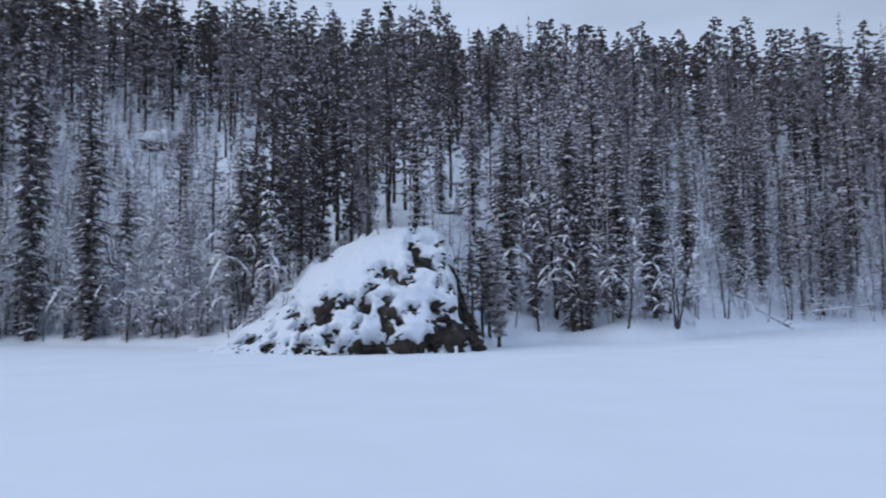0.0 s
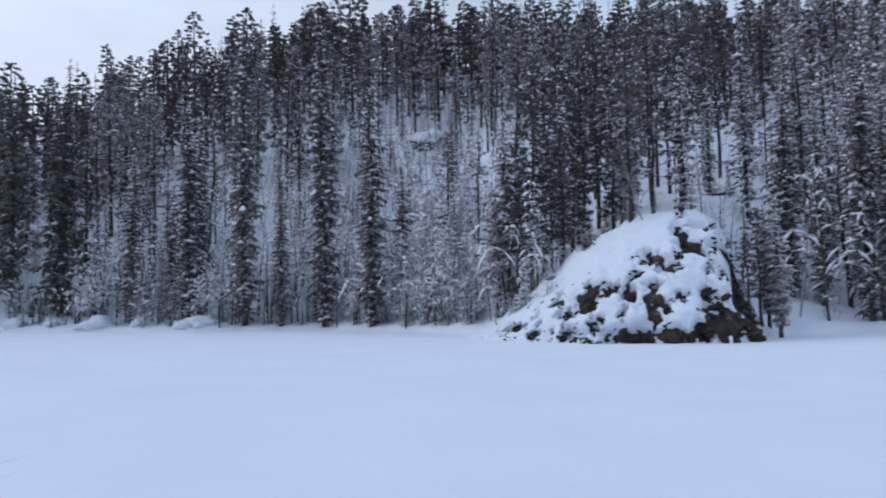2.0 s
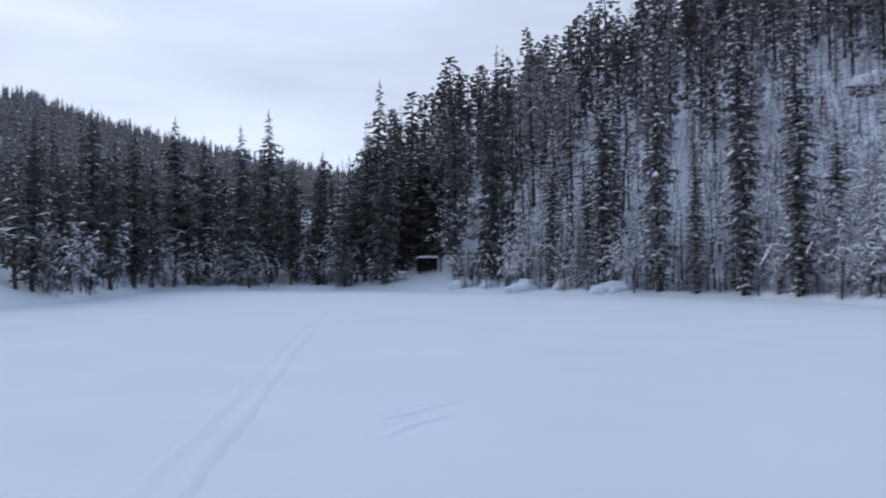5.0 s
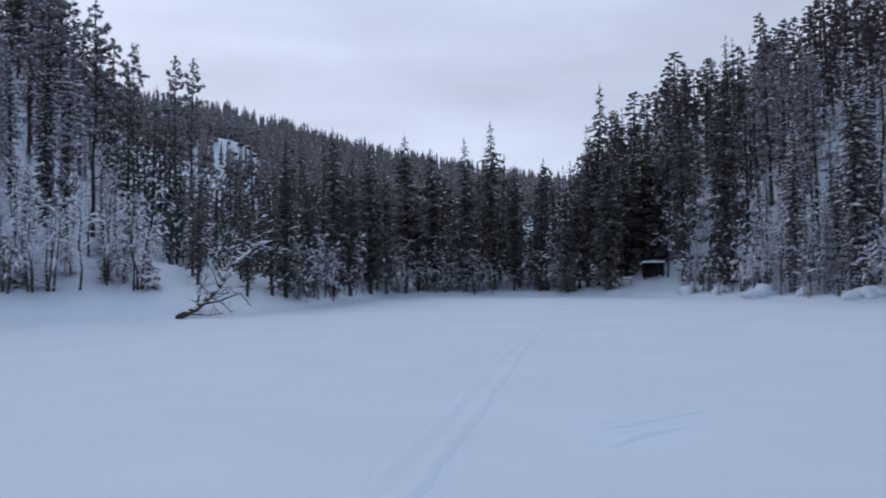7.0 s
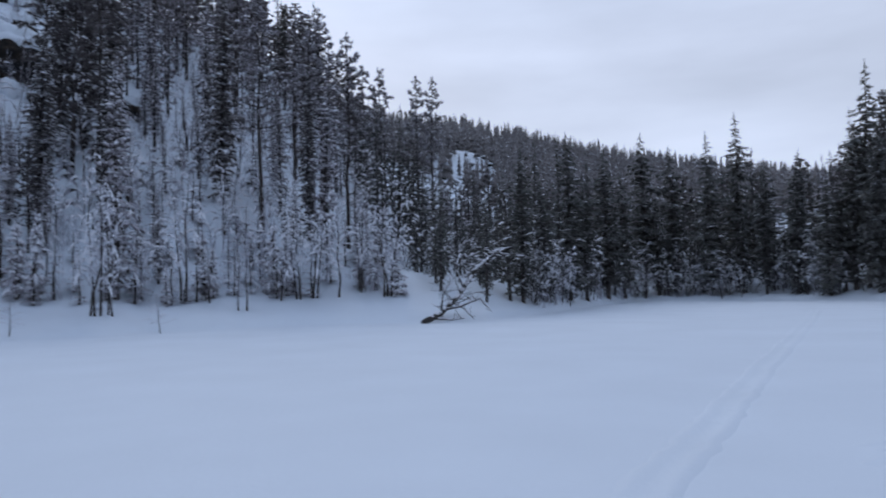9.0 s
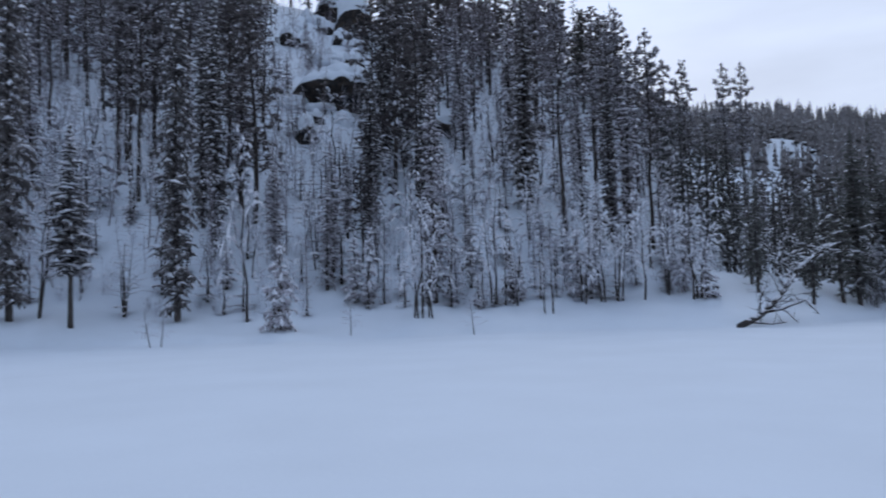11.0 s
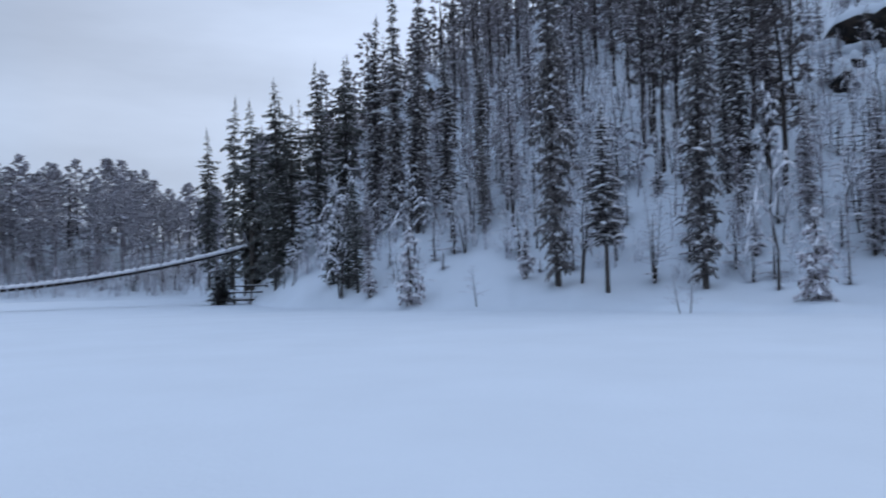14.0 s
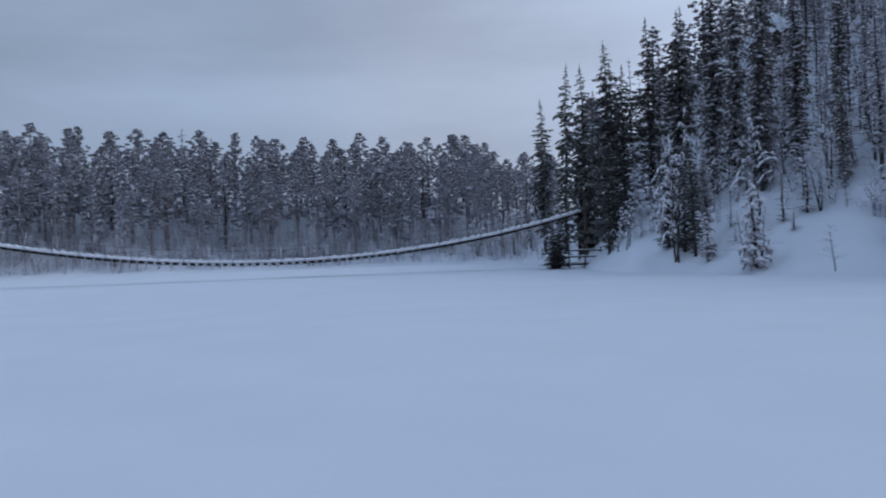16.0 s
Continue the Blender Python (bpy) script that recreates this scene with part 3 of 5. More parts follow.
def bush_meshes(name, seed, height=2.4, shoots=7):
    """A frosted thicket of thin shoots, each twig a sliver, with crumbs of snow."""
    rnd = random.Random(seed)
    stems, twigs, load = Soup(), Soup(), Soup()

    def sliver(soup, a, b, w):
        e = Vector((rnd.gauss(0, 1), rnd.gauss(0, 1), 0)).normalized() * w
        soup.add([a - e, a + e, b], [(0, 1, 2)])

    for k in range(shoots):
        w = rnd.uniform(0, 6.28)
        root = Vector((math.cos(w), math.sin(w), 0)) * rnd.uniform(0, 0.3)
        tip = root * rnd.uniform(1.5, 3.5) + Vector((rnd.uniform(-0.4, 0.4), rnd.uniform(-0.4, 0.4), height * rnd.uniform(0.5, 1.0)))
        sliver(stems, root, tip, 0.016)
        for g in range(7):
            a = root.lerp(tip, rnd.uniform(0.15, 0.95))
            b = a + Vector((rnd.uniform(-1, 1), rnd.uniform(-1, 1), rnd.uniform(-0.2, 0.7))) * height * 0.22
            sliver(twigs, a, b, 0.022)
            if rnd.random() < 0.14:
                lump(load, a.lerp(b, 0.5), b - a, (b - a).length * 0.8, 0.12, 0.06, rnd, 0, True)
    return (stems.mesh(name + "_stems", [M_FROST]), twigs.mesh(name + "_twigs", [M_FROST]), load.mesh(name + "_snow", [M_LOAD], True))


KINDS = {}


def kind_of(key, name, meshes, crown_name, label, category, nominal):
    KINDS.setdefault(key, []).append((name, meshes, crown_name, label, category, nominal))


def plant(key, at, height, rnd, girth=1.0, lean=0.0, toward=0.0, group="", pick=None):
    """Puts one tree of that kind on the ground: an Empty at its foot with trunk, crown and snow load."""
    name, meshes, crown_name, label, category, nominal = KINDS[key][pick if pick is not None else rnd.randrange(len(KINDS[key]))]
    s = height / nominal
    g = girth * s ** (0.8 if s < 1 else 0.45)
    root = new(name)
    root.empty_display_size = 0.2
    root.matrix_basis = Matrix.Translation(at) @ Matrix.Rotation(radians(toward), 4, "Z") @ Matrix.Rotation(radians(lean), 4, "Y") @ Matrix.Rotation(rnd.uniform(0, 6.28), 4, "Z") @ Matrix.Diagonal((g, g, s, 1))
    for child, me in zip(("trunk", crown_name, "snow_load"), meshes):
        ob = new(child, me)
        ob.parent = crown if child == "snow_load" else root
        if child != "trunk":
            crown = tagged(ob, kind="stuff")
    return tagged(root, label, category, group)


LABEL_S = "slender dark spruce with snow lying on its boughs"
LABEL_D = "dark sheltered spruce with only a little snow on it"
LABEL_P = "tall pine with a bare trunk and snowy crown"
LABEL_B = "bare birch with snow along every twig"
LABEL_Y = "young spruce loaded with snow by the frozen shore"
for i in range(4):
    kind_of("spruce", "spruce_tree", spruce_meshes("spruce%d" % i, 10 + i, 84, 7, 4, 3, wide=(0.78, 0.9, 0.72, 1.0)[i], low=(0.1, 0.06, 0.13, 0.08)[i], coarse=True, knee=0.4, puff=0.82), "crown", LABEL_S, "tree", 14.0)
for i in range(3):
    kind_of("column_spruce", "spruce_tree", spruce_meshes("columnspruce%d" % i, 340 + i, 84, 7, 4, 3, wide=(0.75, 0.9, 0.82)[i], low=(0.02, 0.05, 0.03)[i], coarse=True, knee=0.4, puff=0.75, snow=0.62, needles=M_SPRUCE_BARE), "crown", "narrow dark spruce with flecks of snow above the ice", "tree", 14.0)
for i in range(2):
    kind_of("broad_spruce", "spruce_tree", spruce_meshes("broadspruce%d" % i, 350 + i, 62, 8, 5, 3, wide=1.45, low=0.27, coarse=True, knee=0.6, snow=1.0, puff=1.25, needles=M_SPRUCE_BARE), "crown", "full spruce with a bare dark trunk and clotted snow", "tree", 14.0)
for i in range(3):
    kind_of("mid_spruce", "spruce_tree", spruce_meshes("midspruce%d" % i, 30 + i, 50, 6, 4, 1, wide=(0.85, 0.75, 1.0)[i], low=(0.1, 0.16, 0.06)[i], coarse=True, knee=0.42, snow=1.3), "crown", LABEL_S, "tree", 14.0)
for i in range(3):
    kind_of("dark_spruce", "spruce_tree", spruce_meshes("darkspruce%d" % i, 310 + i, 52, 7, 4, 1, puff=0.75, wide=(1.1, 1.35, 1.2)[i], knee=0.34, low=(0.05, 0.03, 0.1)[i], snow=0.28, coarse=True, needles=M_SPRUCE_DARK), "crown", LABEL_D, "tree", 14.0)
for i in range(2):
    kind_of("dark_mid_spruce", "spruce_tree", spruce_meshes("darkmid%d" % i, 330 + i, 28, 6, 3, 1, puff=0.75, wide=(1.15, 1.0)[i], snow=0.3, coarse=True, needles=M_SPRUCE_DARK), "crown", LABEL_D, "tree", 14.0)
for i in range(3):
    kind_of("pine", "pine_tree", pine_meshes("pine%d" % i, 50 + i, 40, 4, 20, low=(0.42, 0.5, 0.35)[i]), "crown", LABEL_P, "tree", 14.0)
for i in range(3):
    kind_of("mid_pine", "pine_tree", pine_meshes("midpine%d" % i, 60 + i, 34, 3, 12, low=(0.28, 0.38, 0.2)[i]), "crown", LABEL_P, "tree", 14.0)
for i in range(3):
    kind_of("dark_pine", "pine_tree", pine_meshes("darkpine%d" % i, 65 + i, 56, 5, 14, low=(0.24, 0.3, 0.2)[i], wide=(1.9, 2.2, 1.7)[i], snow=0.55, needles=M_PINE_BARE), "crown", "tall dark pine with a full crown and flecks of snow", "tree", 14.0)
for i in range(4):
    kind_of("birch", "birch_tree", birch_meshes("birch%d" % i, 70 + i, stems=(1, 1, 2, 1)[i]), "crown", LABEL_B, "tree", 7.0)
for i in range(4):
    kind_of("arching", "birch_tree", arching_meshes("archbirch%d" % i, 95 + i, stems=(1, 2, 1, 3)[i]), "crown", "young birch with boughs bowed under snow", "tree", 6.0)
for i in range(4):
    kind_of("young", "young_spruce", spruce_meshes("young%d" % i, 80 + i, 15, 7, 3, 3, wide=(0.62, 0.75, 0.55, 0.8)[i], low=0.03, height=3.0, trunk_sides=5, snow=1.5, coarse=True), "crown", LABEL_Y, "tree", 3.0)

# ------------------------------------------------------------------ the ground
def make_ground():
    azs = list(np.arange(-45, 215, 0.5)) + list(np.arange(215, 315, 2.5))
    outs = [0.0, 0.5, 1.2, 2.0, 3.0, 4.5, 6.5, 9.0] + [12 * 1.085 ** k for k in range(58)]
    outs = [o for o in outs if o < 1500] + [2200, 3800]
    ins = [0.06, 0.15, 0.3, 0.45, 0.6, 0.72, 0.82, 0.9, 0.96]
    vs, fs = [(0, 0, 0)], []
    n = len(azs)
    for az in azs:
        s = shore_d(az)
        for d in [s * u for u in ins] + [s + o for o in outs]:
            x, y = -d * math.sin(radians(az)), d * math.cos(radians(az))
            z = ground_z(az, d) if d > s else 0.02 * noise.noise((x * 0.12, y * 0.12, 0))
            vs.append((x, y, z))
    w = len(ins) + len(outs)
    for i in range(n):
        a, b = 1 + i * w, 1 + ((i + 1) % n) * w
        fs.append((0, b, a))
        for j in range(w - 1):
            fs.append((a + j, b + j, b + j + 1, a + j + 1))
    me = bpy.data.meshes.new("ground")
    me.from_pydata(vs, [], fs)
    me.materials.append(M_SNOW)
    me.polygons.foreach_set("use_smooth", [True] * len(fs))
    # faces must look up
    if me.polygons[5].normal.z < 0:
        me.flip_normals()
    me.update()
    return tagged(new("ground", me), "smooth snow over the frozen river and wooded slopes", "snow", kind="structure")


make_ground()


# ------------------------------------------------------------------ snowy rock by the ice
def relief(name, mat, az0, az1, daz, ups, place_of, parent, label=""):
    """A sheet over the face of the rock."""
    azs = np.arange(az0, az1 + 1e-6, daz)
    c = Soup()
    w = len(ups)
    c.add([place_of(float(az), float(up)) for az in azs for up in ups], [(i * w + j, i * w + j + 1, (i + 1) * w + j + 1, (i + 1) * w + j) for i in range(len(azs) - 1) for j in range(w - 1)])
    ob = part(name, c, mat, parent, label, True)
    if ob.data.polygons[len(ob.data.polygons) // 2 + w // 2].normal.z < 0:
        ob.data.flip_normals()
    return ob


outcrop = tagged(new("rock_outcrop"), "rounded dark rock under thick snow at the edge of the ice", "rock")
UPS = list(np.linspace(0, 0.62, 104)) + list(np.linspace(0.635, 1.0, 26))
relief("rock_face", M_ROCK, -4.2, 18, 0.13, UPS, outcrop_rock, outcrop, "dark broken stone")
relief("snow_cover", M_SNOW, -4.2, 18, 0.13, UPS, outcrop_snow, outcrop, "thick rounded snow")


def outcrop_stones():
    """Broken stones that poke through the snow on the face of the rock."""
    rnd = random.Random(77)
    shapes = []
    for k in range(5):
        bm = bmesh.new()
        bmesh.ops.create_icosphere(bm, subdivisions=1, radius=1.0)
        for v in bm.verts:
            p = v.co.copy()
            v.co = Vector((p.x, p.y * 0.7, p.z * 0.75)) * (1 + 0.7 * noise.noise(p * 1.7 + Vector((k * 9, 0, 0))) + 0.2 * noise.cell(p * 1.8 + Vector((k * 5, 1, 0))))
        me = bpy.data.meshes.new("stone")
        bm.to_mesh(me)
        bm.free()
        me.materials.append(M_ROCK)
        shapes.append(me)
    places = []
    for a0, u0, wa, wu in BARE:
        places += [(rnd.gauss(a0, wa * 0.7), rnd.gauss(u0, wu * 0.7), rnd.uniform(0.06, 0.17)) for _ in range(9)]
    places += [(rnd.uniform(9.5, 15.5), 0.03 + 0.5 * rnd.random() ** 1.5, rnd.uniform(0.04, 0.13)) for _ in range(48)]
    places += [(rnd.uniform(-3.2, -0.9), 0.05 + 0.5 * rnd.random(), rnd.uniform(0.12, 0.34)) for _ in range(26)]
    for az, up, r in places:
        if up < 0.01:
            continue
        ob = new("stone", rnd.choice(shapes))
        ob.parent = outcrop
        at = outcrop_face(az, up, max(0.05, outcrop_cover(az, up)) - r * 0.2)
        ob.matrix_basis = Matrix.Translation(at) @ Matrix.Rotation(radians(az) + rnd.uniform(-0.5, 0.5), 4, "Z") @ Matrix.Rotation(rnd.uniform(-0.6, 0.6), 4, "Y") @ Matrix.Diagonal((r * rnd.uniform(0.8, 1.7), r, r * rnd.uniform(0.5, 1.0), 1))


outcrop_stones()

# boulders and cliff ledges on the slopes: azimuth, distance, width, height
ROCKS = ((115.4, 75.5, 7.6, 4.0), (114.4, 110.5, 5.8, 7.4), (114.5, 88.9, 3.2, 2.9), (118.2, 64.2, 1.9, 2.2), (116.3, 119.6, 4.6, 3.4), (119.3, 98.1, 3.1, 1.9), (117.4, 68.9, 1.5, 0.9),
         (107.9, 72.6, 2.3, 1.5), (107.4, 116, 2.6, 3.2), (120.3, 76.6, 1.2, 1.0), (117.9, 83.6, 1.3, 1.0), (113.6, 70.1, 1.8, 1.2), (109.7, 85.5, 2.0, 1.6), (132.8, 103, 3.4, 2.6), (20.4, 87.2, 4.3, 2.1),
         (19.0, 62.5, 2.1, 1.6), (-18.6, 134, 4.4, 2.6), (-10.1, 128, 3.9, 2.1), (-0.4, 58.6, 1.6, 1.0), (45.7, 129, 4.9, 2.9), (156.5, 89, 2.7, 2.0),
         (151.3, 78, 2.3, 1.8), (147.4, 86, 4.2, 4.2), (146.6, 78, 2.4, 1.8), (150.6, 86, 3.6, 3.3), (150.7, 73.4, 2.8, 2.8))
SHORE_STONES = ((38.4, 1.4, 1.8, 0.9), (41.5, 2.2, 1.4, 0.9), (44.4, 1.5, 2.4, 1.2), (47.0, 2.5, 1.3, 1.0), (49.2, 1.8, 1.6, 0.9), (37.3, 1.8, 2.2, 1.0), (36.4, 3.0, 1.4, 1.2), (33.9, 2.6, 1.3, 0.7))


def make_boulder(az, d, w, h, seed, cover=0.12):
    rnd = random.Random(seed)
    root = tagged(new("boulder"), "dark boulder with a cap of snow on the slope", "rock", "boulders")
    crag = 100 < az < 125
    at = spot(az, d, h * (0.15 if cover > 0 else -0.12))
    root.matrix_basis = Matrix.Translation(at) @ Matrix.Rotation(radians(az), 4, "Z")
    off = Vector((rnd.uniform(0, 50), rnd.uniform(0, 50), rnd.uniform(0, 50)))
    thick = 0.34 + 0.13 * h if crag else 0.22 + 0.1 * h
    for child, mat, grow in (("rock_face", M_CRAG if crag else M_ROCK, 0.0), ("snow_cap", M_SNOW, 1.0)):
        bm = bmesh.new()
        bmesh.ops.create_icosphere(bm, subdivisions=4 if w > 6 and d < 200 else 3, radius=1.0)
        for v in bm.verts:
            p = v.co.copy()
            if crag:
                k = 1 + 0.42 * noise.noise(p * 1.5 + off) + 0.2 * noise.noise(p * 3.4 + off) + 0.10 * noise.noise(p * 7 + off)
                q = Vector((p.x * w * 0.52, p.y * w * 0.45 - p.z * w * 0.10, p.z * h * 0.62 - p.x * p.x * h * 0.18)) * k
            else:
                k = 1 + 0.28 * noise.noise(p * 1.3 + off) + 0.18 * noise.cell(p * 2.0 + off) + 0.1 * noise.noise(p * 3.5 + off)
                q = Vector((p.x * w * 0.52, p.y * w * 0.42, p.z * h * 0.62)) * k
            if grow:
                edge = cover + 0.28 * noise.noise(p * 1.8 + off * 2)
                t = max(-0.12, min(1, (p.z - edge) * 3.5)) * thick
                q = q + Vector((p.x * 0.1, p.y * 0.1, 1)) * t if t > 0 else q * (1 + t)
            v.co = q
        c = Soup()
        bm.verts.index_update()
        c.add([v.co for v in bm.verts], [tuple(v.index for v in f.verts) for f in bm.faces])
        bm.free()
        part(child, c, mat, root, "", True)


for i, row in enumerate(ROCKS):
    make_boulder(*row, 300 + i, 0.42 if 100 < row[0] < 125 else 0.3 if row[0] > 100 else 0.12)


# broken ledges on the bare dome of the distant hill
scree = random.Random(88)
for i in range(26):
    make_boulder(scree.gauss(82.3, 1.6), scree.uniform(244, 286), scree.uniform(1.0, 3.4), scree.uniform(0.6, 1.6), 360 + i, 0.25)


def make_mound(az, d, w, h, seed, label="rounded heap of snow over a stump by the shore"):
    bm = bmesh.new()
    bmesh.ops.create_icosphere(bm, subdivisions=3, radius=1.0)
    off = Vector((seed * 3.1, seed * 1.7, 0))
    for v in bm.verts:
        p = v.co.copy()
        v.co = Vector((p.x * w * 0.6, p.y * w * 0.5, p.z * h)) * (1 + 0.5 * noise.noise(p * 1.4 + off) + 0.3 * noise.noise(p * 3 + off))
    me = bpy.data.meshes.new("snow_mound")
    bm.to_mesh(me)
    bm.free()
    me.materials.append(M_SNOW)
    me.polygons.foreach_set("use_smooth", [True] * len(me.polygons))
    ob = tagged(new("snow_mound", me), label, "snow", "snow mounds")
    ob.matrix_basis = Matrix.Translation(spot(az, d, h * 0.1)) @ Matrix.Rotation(radians(az), 4, "Z")


for i, (az, inland, w, h) in enumerate(SHORE_STONES):
    make_mound(az, shore_d(az) + inland, w * 0.9, h * 0.5, 340 + i)

# the steep bare gully between the crags: pillows of snow and stones under them
gully = random.Random(31)
for i in range(34):
    az, d = gully.uniform(111.8, 119.2), gully.uniform(62, 118)
    if i % 3 == 0:
        make_boulder(az, d, gully.uniform(0.9, 2.4), gully.uniform(0.7, 1.8), 420 + i, 0.2)
    else:
        make_mound(az, d, gully.uniform(1.2, 3.2), gully.uniform(0.5, 1.3), 420 + i, "rounded pillow of snow on the steep slope")

# ------------------------------------------------------------------ trees that stand out: kind, azimuth, distance, height
GROVE_A = (
    ("spruce", 34.4, 53.9, 21.6), ("spruce", 28.6, 50.3, 21.2), ("spruce", 25.0, 46.4, 15.2), ("young", 20.7, 43.1, 3.1),
    ("spruce", 39.6, 61.0, 10.0), ("spruce", 37.6, 62.0, 16.4), ("spruce", 22.8, 48.4, 9.4), ("spruce", 18.5, 44.3, 7.7),
    ("pine", 12.9, 38.4, 12.2), ("pine", 10.7, 43.2, 15.2), ("pine", 8.9, 46.4, 13.1), ("pine", 7.8, 50.2, 15.5),
    ("pine", 5.5, 35.6, 9.6), ("pine", 3.9, 54.4, 15.4), ("pine", 1.8, 53.6, 14.1), ("pine", -0.1, 60.6, 17.9),
    ("pine", -2.6, 66.2, 13.9), ("pine", 2.6, 58.6, 16.0), ("pine", -0.9, 66.0, 17.0), ("spruce", -3.7, 34.0, 5.3),
    ("spruce", -5.2, 41.3, 11.1), ("spruce", -7.1, 41.3, 10.3), ("spruce", -10.0, 39.9, 13.3), ("spruce", -11.1, 39.8, 10.4),
    ("spruce", -13.3, 41.8, 11.4), ("spruce", -15.9, 42.4, 11.1), ("spruce", -18.2, 47.9, 11.4), ("spruce", -21.6, 58.4, 12.3),
    ("spruce", -23.1, 64.5, 12.6), ("spruce", -27.6, 73.5, 10.8),
)
GROVE_B = (
    ("spruce", -28.6, 75.3, 9.1), ("spruce", -24.9, 70.9, 11.7), ("spruce", 14.5, 41.2, 5.6), ("birch", 12.5, 36.8, 4.6),
    ("birch", -20.7, 50.3, 4.9), ("birch", -24.8, 59.2, 4.8), ("birch", -4.5, 36.8, 3.3), ("birch", 43.9, 60.7, 6.3),
    ("spruce", 46.7, 67.9, 18.8), ("spruce", 40.1, 58.3, 6.4), ("spruce", 38.2, 57.0, 15.7), ("spruce", 42.2, 60.6, 12.6),
    ("spruce", 55.6, 78.0, 20.7), ("spruce", 56.4, 78.2, 15.2), ("birch", 50.7, 75.6, 9.5), ("spruce", 49.5, 74.2, 20.3),
    ("spruce", 55.0, 75.1, 14.7), ("spruce", 57.0, 78.6, 9.9), ("spruce", 59.8, 82.3, 13.8), ("spruce", 61.8, 86.4, 13.6),
    ("spruce", 31.8, 52.2, 9.2), ("birch", 36.3, 54.4, 5.6), ("birch", 22.6, 43.4, 3.8), ("birch", 27.7, 49.3, 3.6),
)
GROVE_C = (
    ("spruce", 70.1, 86.9, 18.0), ("spruce", 67.9, 88.0, 16.5), ("spruce", 65.6, 86.6, 17.6), ("spruce", 63.7, 87.2, 19.5),
    ("spruce", 59.8, 80.7, 10.5), ("spruce", 79.1, 49.2, 10.0), ("spruce", 75.6, 59.7, 13.1), ("spruce", 72.8, 74.5, 14.7),
    ("spruce", 61.9, 82.7, 12.1), ("spruce", 57.9, 77.4, 10.8), ("spruce", 54.8, 75.3, 14.7), ("spruce", 77.5, 52.2, 8.3),
    ("spruce", 74.3, 64.8, 10.9), ("spruce", 71.6, 80.5, 13.3), ("spruce", 69.2, 85.8, 11.9), ("spruce", 81.8, 46.5, 5.7),
    ("birch", 76.2, 56.0, 5.2), ("birch", 64.9, 83.7, 5.8), ("birch", 70.1, 83.3, 6.9), ("birch", 77.9, 51.5, 4.0),
    ("pine", 89.7, 83.9, 17.9), ("pine", 86.9, 94.7, 21.9), ("pine", 85.9, 104.3, 24.6), ("pine", 92.3, 53.9, 15.7),
    ("pine", 94.2, 57.3, 17.2), ("spruce", 95.2, 53.5, 12.2),
)
GROVE_D = (
    ("pine", 131.4, 59.7, 15.4), ("pine", 130.1, 54.5, 16.6), ("spruce", 124.9, 57.1, 10.9),
    ("spruce", 113.5, 51.7, 11.5), ("spruce", 109.4, 52.0, 10.8), ("spruce", 101.5, 56.7, 17.0), ("pine", 98.7, 53.4, 17.5),
    ("pine", 94.9, 54.9, 16.4),
)
GROVE_E = (
    ("spruce", 164.0, 102.7, 20.7), ("spruce", 162.4, 87.0, 21.3), ("spruce", 160.8, 75.3, 18.4), ("spruce", 159.0, 66.8, 17.6),
    ("spruce", 158.0, 63.6, 13.8), ("spruce", 156.1, 64.4, 16.0), ("spruce", 154.0, 65.0, 15.4), ("spruce", 151.7, 59.4, 17.6),
    ("spruce", 150.2, 57.2, 18.8), ("spruce", 148.6, 54.7, 12.8), ("spruce", 146.2, 55.1, 13.0), ("spruce", 143.8, 58.6, 11.2),
    ("spruce", 148.4, 59.7, 8.5), ("spruce", 159.3, 63.3, 9.8), ("spruce", 161.2, 76.4, 11.6), ("spruce", 155.0, 52.1, 6.0),
)
GROVE_F = (
    ("young", 14.5, 41.8, 2.7), ("young", 12.0, 43.8, 2.9), ("birch", 9.5, 44.8, 3.6), ("young", 8.5, 45.2, 2.8),
    ("birch", 6.1, 49.8, 3.8), ("young", 7.2, 46.6, 2.9), ("birch", 3.5, 53.4, 2.8), ("young", 13.6, 34.8, 1.9),
    ("birch", 11.2, 36.2, 2.5), ("birch", 0.0, 55.8, 3.6), ("young", -1.5, 58.4, 2.4), ("birch", -2.3, 55.6, 2.9),
    ("spruce", 12.0, 44.6, 9.6), ("spruce", 13.9, 41.8, 8.0), ("spruce", 15.5, 39.0, 7.2), ("spruce", 14.9, 42.0, 10.8),
    ("spruce", 6.1, 51.2, 8.6), ("birch", 16.0, 39.0, 3.4), ("birch", 22.4, 48.1, 6.5), ("birch", 23.6, 48.0, 5.3),
    ("birch", 19.8, 44.5, 5.5), ("birch", 18.1, 42.6, 4.7), ("birch", 30.6, 52.9, 6.8), ("birch", 32.5, 53.6, 7.7),
    ("birch", 147.2, 55.5, 5.4), ("birch", 145.7, 51.4, 5.9), ("birch", 141.7, 54.2, 5.9), ("birch", 117.6, 46.2, 5.1),
    ("birch", 100.4, 49.4, 5.2), ("birch", 98.8, 47.5, 4.6),
)

